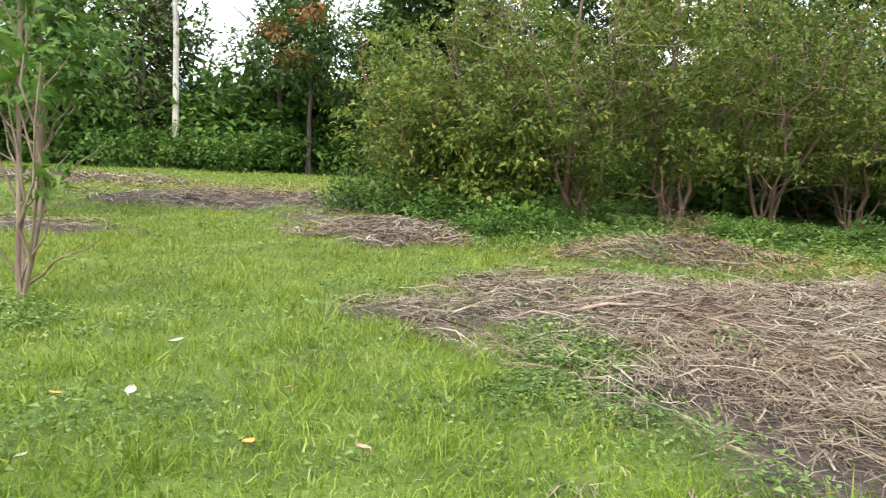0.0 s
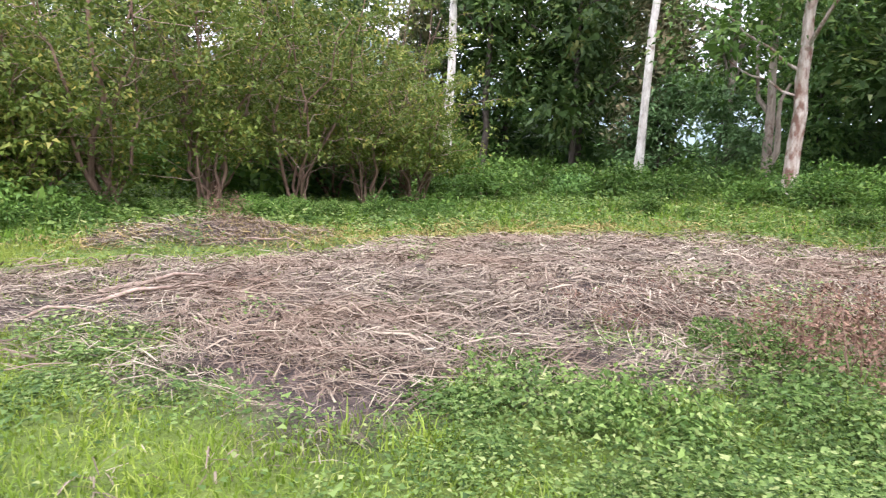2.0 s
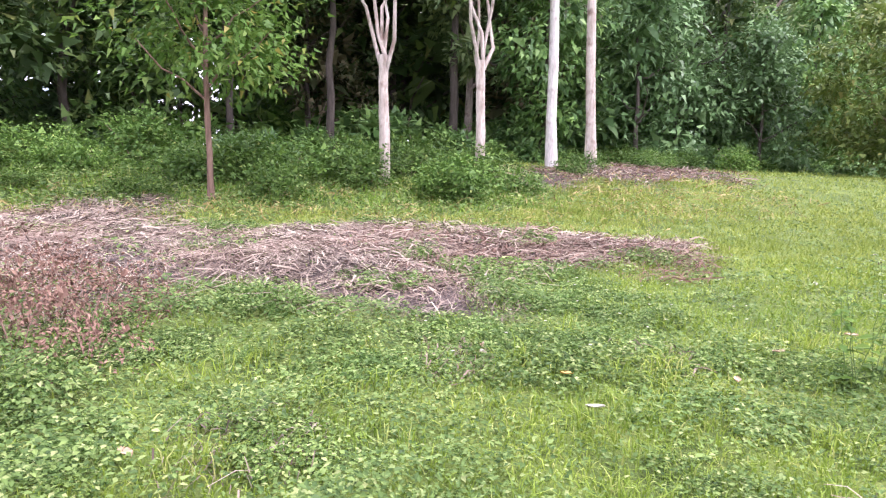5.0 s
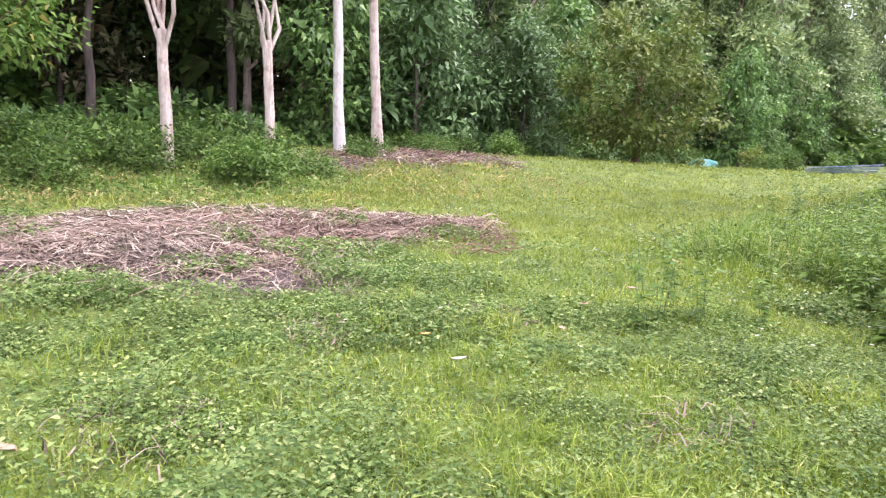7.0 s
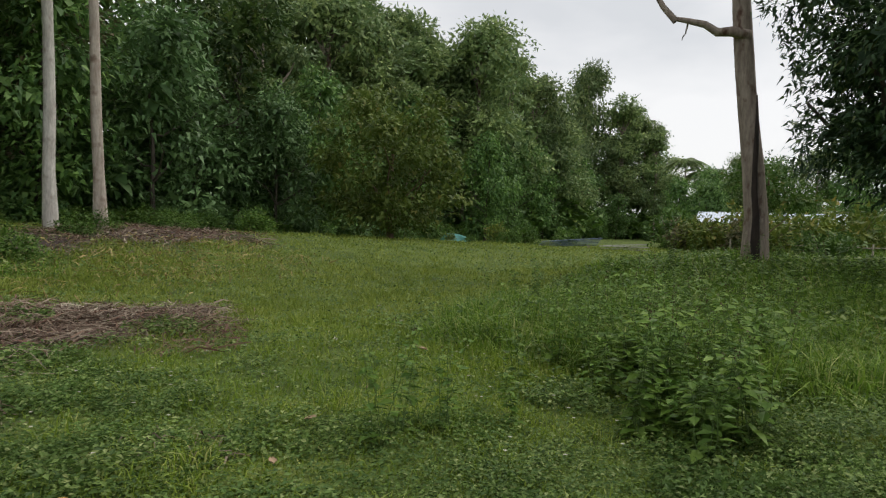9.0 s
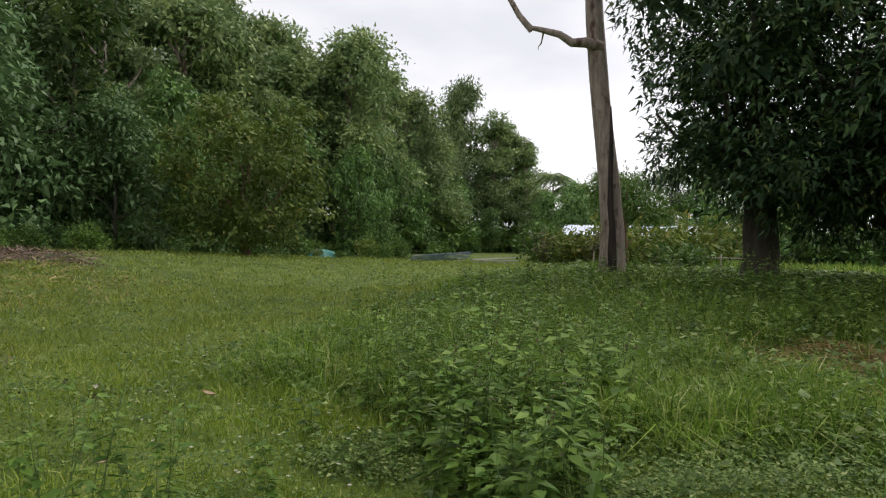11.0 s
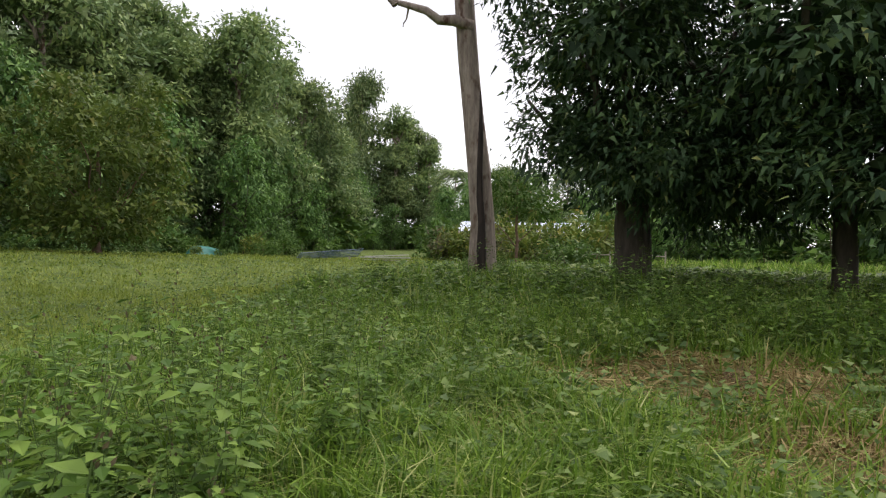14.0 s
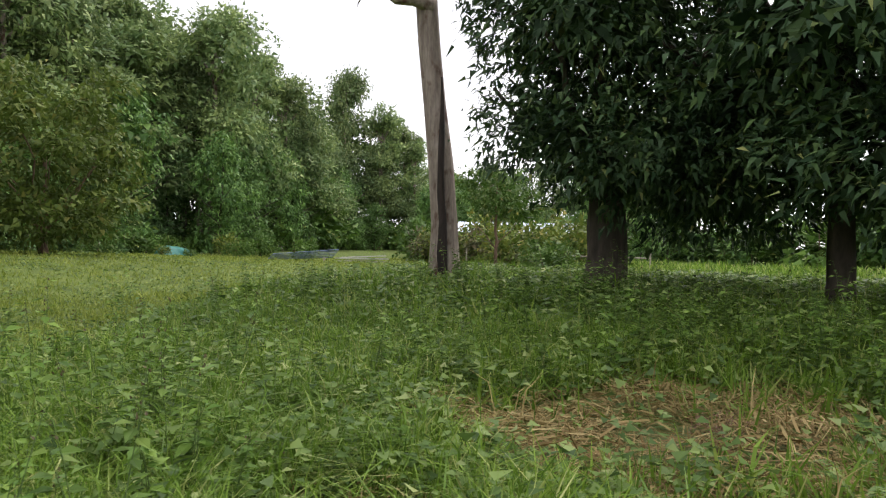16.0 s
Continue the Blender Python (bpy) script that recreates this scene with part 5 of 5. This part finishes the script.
def far_things():
    stack = thing("sheet_stack", (28.2, -42.7, float(land(28.2, -42.7))), "stack of dark blue corrugated metal sheets on grass", "metal sheets", turn=33)
    for k in range(6):
        ob = part("sheet", mesh_of("sheet", *corrugated(4.2, 0.85, 10, 0.045), M_BLUEMETAL), stack)
        ob.matrix_basis = pose(-0.07 * k, 0.06 * (k % 2), 0.18 + 0.088 * k, 3 - 0.4 * k, 3.2 + 0.35 * k, 1.3 * k)
    part("bearer", mesh_of("bearer", *box(-1.6, -1.45, -0.5, 0.5, 0, 0.27), M_TIMBER), stack)
    part("bearer", mesh_of("bearer", *box(1.3, 1.45, -0.5, 0.5, 0, 0.07), M_TIMBER), stack)
    pile = thing("timber_pile", (24.5, -45.0, float(land(24.5, -45.0))), "low pile of pale weathered boards", "timber", turn=30)
    for k in range(7):
        ob = part("board", mesh_of("board", *box(-1.5, 1.5, -0.08, 0.08, 0, 0.06), M_PALEBOARD), pile)
        ob.matrix_basis = pose(0.1 * k, -0.5 + 0.18 * k, 0.05 + 0.11 * (k % 4), 2, 3 * (k % 2), 4 * (k % 4) - 6)
    # tarpaulin thrown over a heap
    u, w = np.meshgrid(np.linspace(-1, 1, 25), np.linspace(-1, 1, 17), indexing="ij")
    rr = np.maximum(np.abs(u) ** 1.3, np.abs(w) ** 1.2)
    z = (0.75 + 0.22 * np.sin(u * 2.3 + 0.8) * np.cos(w * 1.7)) * (1 - smooth(0.35, 1.0, rr)) + 0.10 * np.abs(np.sin(u * 5 + w * 3)) * (1 - rr * 0.5) + 0.07 * np.abs(np.sin(w * 6 - u * 2)) + 0.02
    v = np.stack([u * 1.25 + 0.12 * np.sin(w * 4), w * 0.95 + 0.1 * np.sin(u * 5), np.maximum(z * 0.62, 0.0)], -1).reshape(-1, 3)
    f = np.array([(i * 17 + j, (i + 1) * 17 + j, (i + 1) * 17 + j + 1, i * 17 + j + 1) for i in range(24) for j in range(16)])
    ob = new("tarpaulin", mesh_of("tarpaulin", v, f, M_TARP, True))
    ob.matrix_basis = pose(37.2, -40.6, float(land(37.2, -40.6)) + 0.02, 0, 0, 40)
    tagged(ob, "turquoise-green tarpaulin thrown over a low heap", "tarpaulin")
    # low shed with a pale metal roof
    shed = thing("shed", (19.5, -58.5, 0.0), "low timber shed with a pale blue metal roof", "shed", turn=14)
    for sx in (-1, 1):
        for k in range(4):
            ob = part("roof_sheet", mesh_of("roof_sheet", *corrugated(2.6, 2.7, 12, 0.05), M_PALEMETAL), shed)
            ob.matrix_basis = pose(-4.05 + 2.7 * k, sx * 1.2, 2.75, 0, 0, 0) @ pose(0, 0, 0, -sx * 20, 0, 0) @ pose(0, 0, 0, 0, 0, 90)
    part("wall", mesh_of("wall", *box(-5.2, 5.2, 1.7, 1.78, 0.0, 2.2), M_SHEDWALL), shed)
    part("wall", mesh_of("wall", *box(-5.2, 5.2, -1.78, -1.7, 0.0, 2.2), M_SHEDWALL), shed)
    part("wall", mesh_of("wall", *box(-5.28, -5.2, -1.78, 1.78, 0.0, 2.2), M_SHEDWALL), shed)
    part("wall", mesh_of("wall", *box(5.2, 5.28, -1.78, 1.78, 0.0, 2.2), M_SHEDWALL), shed)
    for k in range(5):
        part("post", mesh_of("post", *box(-5.2 + 2.6 * k - 0.06, -5.2 + 2.6 * k + 0.06, 2.3, 2.42, 0.0, 2.3), M_TIMBER), shed)
    part("door", mesh_of("door", *box(-0.5, 0.5, 1.79, 1.83, 0.0, 1.95), M_TIMBER), shed)
    # post and rail fence
    fence = thing("fence", (17.6, -46.0, 0.0), "weathered grey post and rail fence in tall grass", "fence", turn=0)
    for k in range(8):
        part("post", mesh_of("post", *tube(bent((-11 + 1.6 * k, 0.15 * math.sin(k), -0.1), (-11 + 1.6 * k + 0.03 * math.sin(k * 3), 0.15 * math.sin(k), 1.15 + 0.08 * math.sin(k * 5)), 3, 0.02, k), (0.06, 0.055, 0.05), 7, 0.1, k), M_TIMBER, True), fence)
    for k in range(3):
        part("rail", mesh_of("rail", *tube(bent((-11 + 3.2 * k, 0.09, 0.85), (-7.7 + 3.2 * k, 0.09, 0.88), 3, 0.02, k), (0.04, 0.04, 0.035), 6, 0.1, k), M_TIMBER, True), fence)
    # shrubs before the shed
    for k, (x, y, q, mat) in enumerate(((21.5, -50.0, 1.9, M_SHRUB), (17.5, -49.0, 1.7, M_DRYCROWN), (14.0, -48.0, 2.0, M_SHRUB), (24.0, -53.0, 1.5, M_DRYCROWN), (11.0, -41.0, 1.5, M_BUSH), (8.5, -33.0, 1.2, M_BUSH), (23.0, -51.5, 1.5, M_DRYCROWN), (19.3, -52.0, 2.5, M_SHRUB), (16.0, -53.5, 2.4, M_BUSH), (12.5, -52.0, 2.6, M_SHRUB), (25.5, -55.0, 2.3, M_BUSH), (15.0, -45.0, 1.7, M_SHRUB),
                                          (34.0, -43.5, 0.9, M_BUSH), (37.5, -46.0, 1.1, M_SHRUB), (31.0, -46.5, 1.0, M_BUSH), (42.5, -45.0, 1.1, M_BUSH), (36.0, -38.6, 0.45, M_SHRUB), (34.8, -39.6, 0.4, M_BUSH), (38.8, -39.6, 0.7, M_BUSH), (35.5, -47.5, 1.2, M_BUSH))):
        ob = bush("shrub", 300 + k, 1.0, 0.16, mat, "loose brownish shrub near the shed" if mat is M_DRYCROWN else "loose leafy green shrub in the field", 80, 7, 0.5, "shrubs in the field", "shrub", tall=0.75)
        ob.matrix_basis = pose(x, y, float(land(x, y)), 0, 0, k * 50)
        ob.scale = (q, q, q)
    tree("fruit_tree", on_land(14.0, -41.0, 0), "small light green tree beyond the lone trunk", M_BROWNBARK, pole(5.0, 0.1, 0.05, (0, 0), 0.05, 312), [((0, 0, 1.2), (1.2, 0.6, 2.6), 0.04), ((0, 0, 1.4), (-1.1, -0.4, 2.8), 0.04)],
         [((0, 0, 4.3), (2.0, 2.0, 1.3), 200, 9, 0.22), ((-1.6, 0.4, 3.3), (1.5, 1.4, 0.7), 70, 9, 0.2), ((1.5, -0.4, 5.0), (1.2, 1.2, 0.6), 60, 9, 0.2)], 0.2, M_SAPLING, 313)


def palm(x, y, height, lean, seed):
    r = np.random.default_rng(seed)
    ob = thing("palm", (x, y, float(land(x, y))), "tall coconut palm with a slender pale trunk", "palm", "palms beyond the field")
    top = np.array([lean[0] * height, lean[1] * height, height])
    part("trunk", mesh_of("trunk", *tube(bent((0, 0, -0.1), top, 8, 0.04, seed), np.linspace(0.20, 0.12, 8), 8, 0.05, seed), M_PALE, True), ob)
    for k in range(26):
        a, rise = k * 2.4, r.uniform(-0.2, 1.0)
        u = np.linspace(0.05, 1, 18)
        way, side = np.array([math.cos(a), math.sin(a), 0]), np.array([-math.sin(a), math.cos(a), 0])
        rib = top + way * (3.4 * u)[:, None] + np.array([0, 0, 1.0]) * (rise * 2.2 * u - 2.6 * u ** 2)[:, None]
        at = np.concatenate([rib, rib])
        tip = unit(np.concatenate([np.tile(side + way * 0.6, (18, 1)), np.tile(-side + way * 0.6, (18, 1))]) + [0, 0, -0.5])
        size = np.tile(1.0 * np.sin(np.pi * (0.15 + 0.75 * u)), 2)
        part("frond", mesh_of("frond", *leaves(at, tip, np.tile([0, 0, 1.0], (36, 1)), size, size * 0.24, 0.1), M_CANOPY), ob)


def flowers():
    """White specks of small meadow flowers."""
    r = np.random.default_rng(17)
    x, y = r.uniform(3.0, 14.0, 520), r.uniform(-14.0, -1.0, 520)
    ok = np.sin(x * 0.9 + y * 0.6) * np.sin(y * 0.8) > -0.2
    x, y = np.repeat(x[ok], 5), np.repeat(y[ok], 5)
    n = len(x)
    a = np.tile(np.arange(5) * 1.257, n // 5)
    at = np.stack([x, y, land(x, y) + np.repeat(r.uniform(0.10, 0.22, n // 5), 5)], 1)
    tip = np.stack([np.cos(a), np.sin(a), np.full(n, 0.3)], 1)
    ob = new("meadow_flowers", mesh_of("meadow_flowers", *leaves(at, unit(tip), np.tile([0, 0, 1.0], (n, 1)), 0.016, 0.014, 0.05), M_PALELEAF))
    tagged(ob, "scattered tiny white meadow flowers in the grass", "flowers", kind="stuff")


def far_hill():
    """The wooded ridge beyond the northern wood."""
    a = np.linspace(-60, 70, 66)
    ridge = 120 + 40 * np.sin(a * 0.07) + 18 * np.sin(a * 0.23 + 1)
    rows = []
    for d, h in ((500, 0.0), (640, 0.45), (780, 0.85), (900, 1.0), (1100, 0.6)):
        rows.append(np.stack([d * np.sin(np.radians(a)), d * np.cos(np.radians(a)), ridge * h + 6 * np.sin(a * 0.9 + d) * (h > 0) - 1], 1))
    n = len(a)
    f = np.array([(i * n + j, i * n + j + 1, (i + 1) * n + j + 1, (i + 1) * n + j) for i in range(4) for j in range(n - 1)])
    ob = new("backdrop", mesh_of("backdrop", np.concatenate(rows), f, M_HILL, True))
    tagged(ob, "distant wooded hill with blue-green haze in its colour", "hill", kind="structure")


M_WEEDDARK = leaf_mat("upright_weed_leaves", [(0.0, (0.063, 0.137, 0.019)), (0.6, (0.126, 0.221, 0.034)), (1.0, (0.210, 0.315, 0.060))], 0.3, (0.074, 0.147, 0.022), 0.25, 0.5)
M_WEEDSTEM = plain_mat("weed_stems", (0.055, 0.110, 0.025), (0.120, 0.185, 0.045), 20, 0.7)
M_SEED = plain_mat("seed_heads", (0.06, 0.05, 0.025), (0.14, 0.11, 0.05), 40, 0.9)
M_DEAD = plain_mat("dead_leaf", (0.30, 0.19, 0.11), (0.50, 0.36, 0.24), 25, 0.7)
M_YELLOW = plain_mat("yellow_leaf", (0.50, 0.24, 0.06), (0.66, 0.42, 0.12), 25, 0.6)
M_PALELEAF = plain_mat("pale_leaf", (0.34, 0.33, 0.26), (0.52, 0.50, 0.40), 25, 0.7)
M_BLUEMETAL = plain_mat("blue_metal", (0.10, 0.15, 0.25), (0.26, 0.33, 0.45), 3, 0.55, 0.0)
M_PALEMETAL = plain_mat("pale_roof", (0.45, 0.52, 0.62), (0.68, 0.73, 0.80), 2, 0.4, 0.2)
M_TIMBER = plain_mat("weathered_timber", (0.26, 0.22, 0.18), (0.48, 0.43, 0.37), 9, 0.85)
M_PALEBOARD = plain_mat("pale_boards", (0.42, 0.41, 0.38), (0.64, 0.63, 0.60), 9, 0.85)
M_SHEDWALL = plain_mat("shed_boards", (0.12, 0.08, 0.06), (0.24, 0.17, 0.12), 5, 0.85)
M_TARP = plain_mat("tarpaulin", (0.015, 0.12, 0.10), (0.04, 0.23, 0.19), 4, 0.6)
# wood green paled to blue-grey: the haze of distance put into the colour
M_HILL = plain_mat("hazed_far_woods", (0.16, 0.22, 0.24), (0.24, 0.30, 0.33), 0.02, 0.95, 0, 2.0)

clearing_trees()
trunks()
wood()
undergrowth()
weed_clumps()
tall_weeds()
ferns()
far_things()
palm(41.9, -92.8, 11.2, (0.0, 0.0), 1)
palm(40.6, -93.2, 9.8, (-0.13, 0.0), 2)
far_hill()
flowers()
fallen_leaves()
sticks()
grass()
long_grass()
dry_blades()
weeds()
litter()
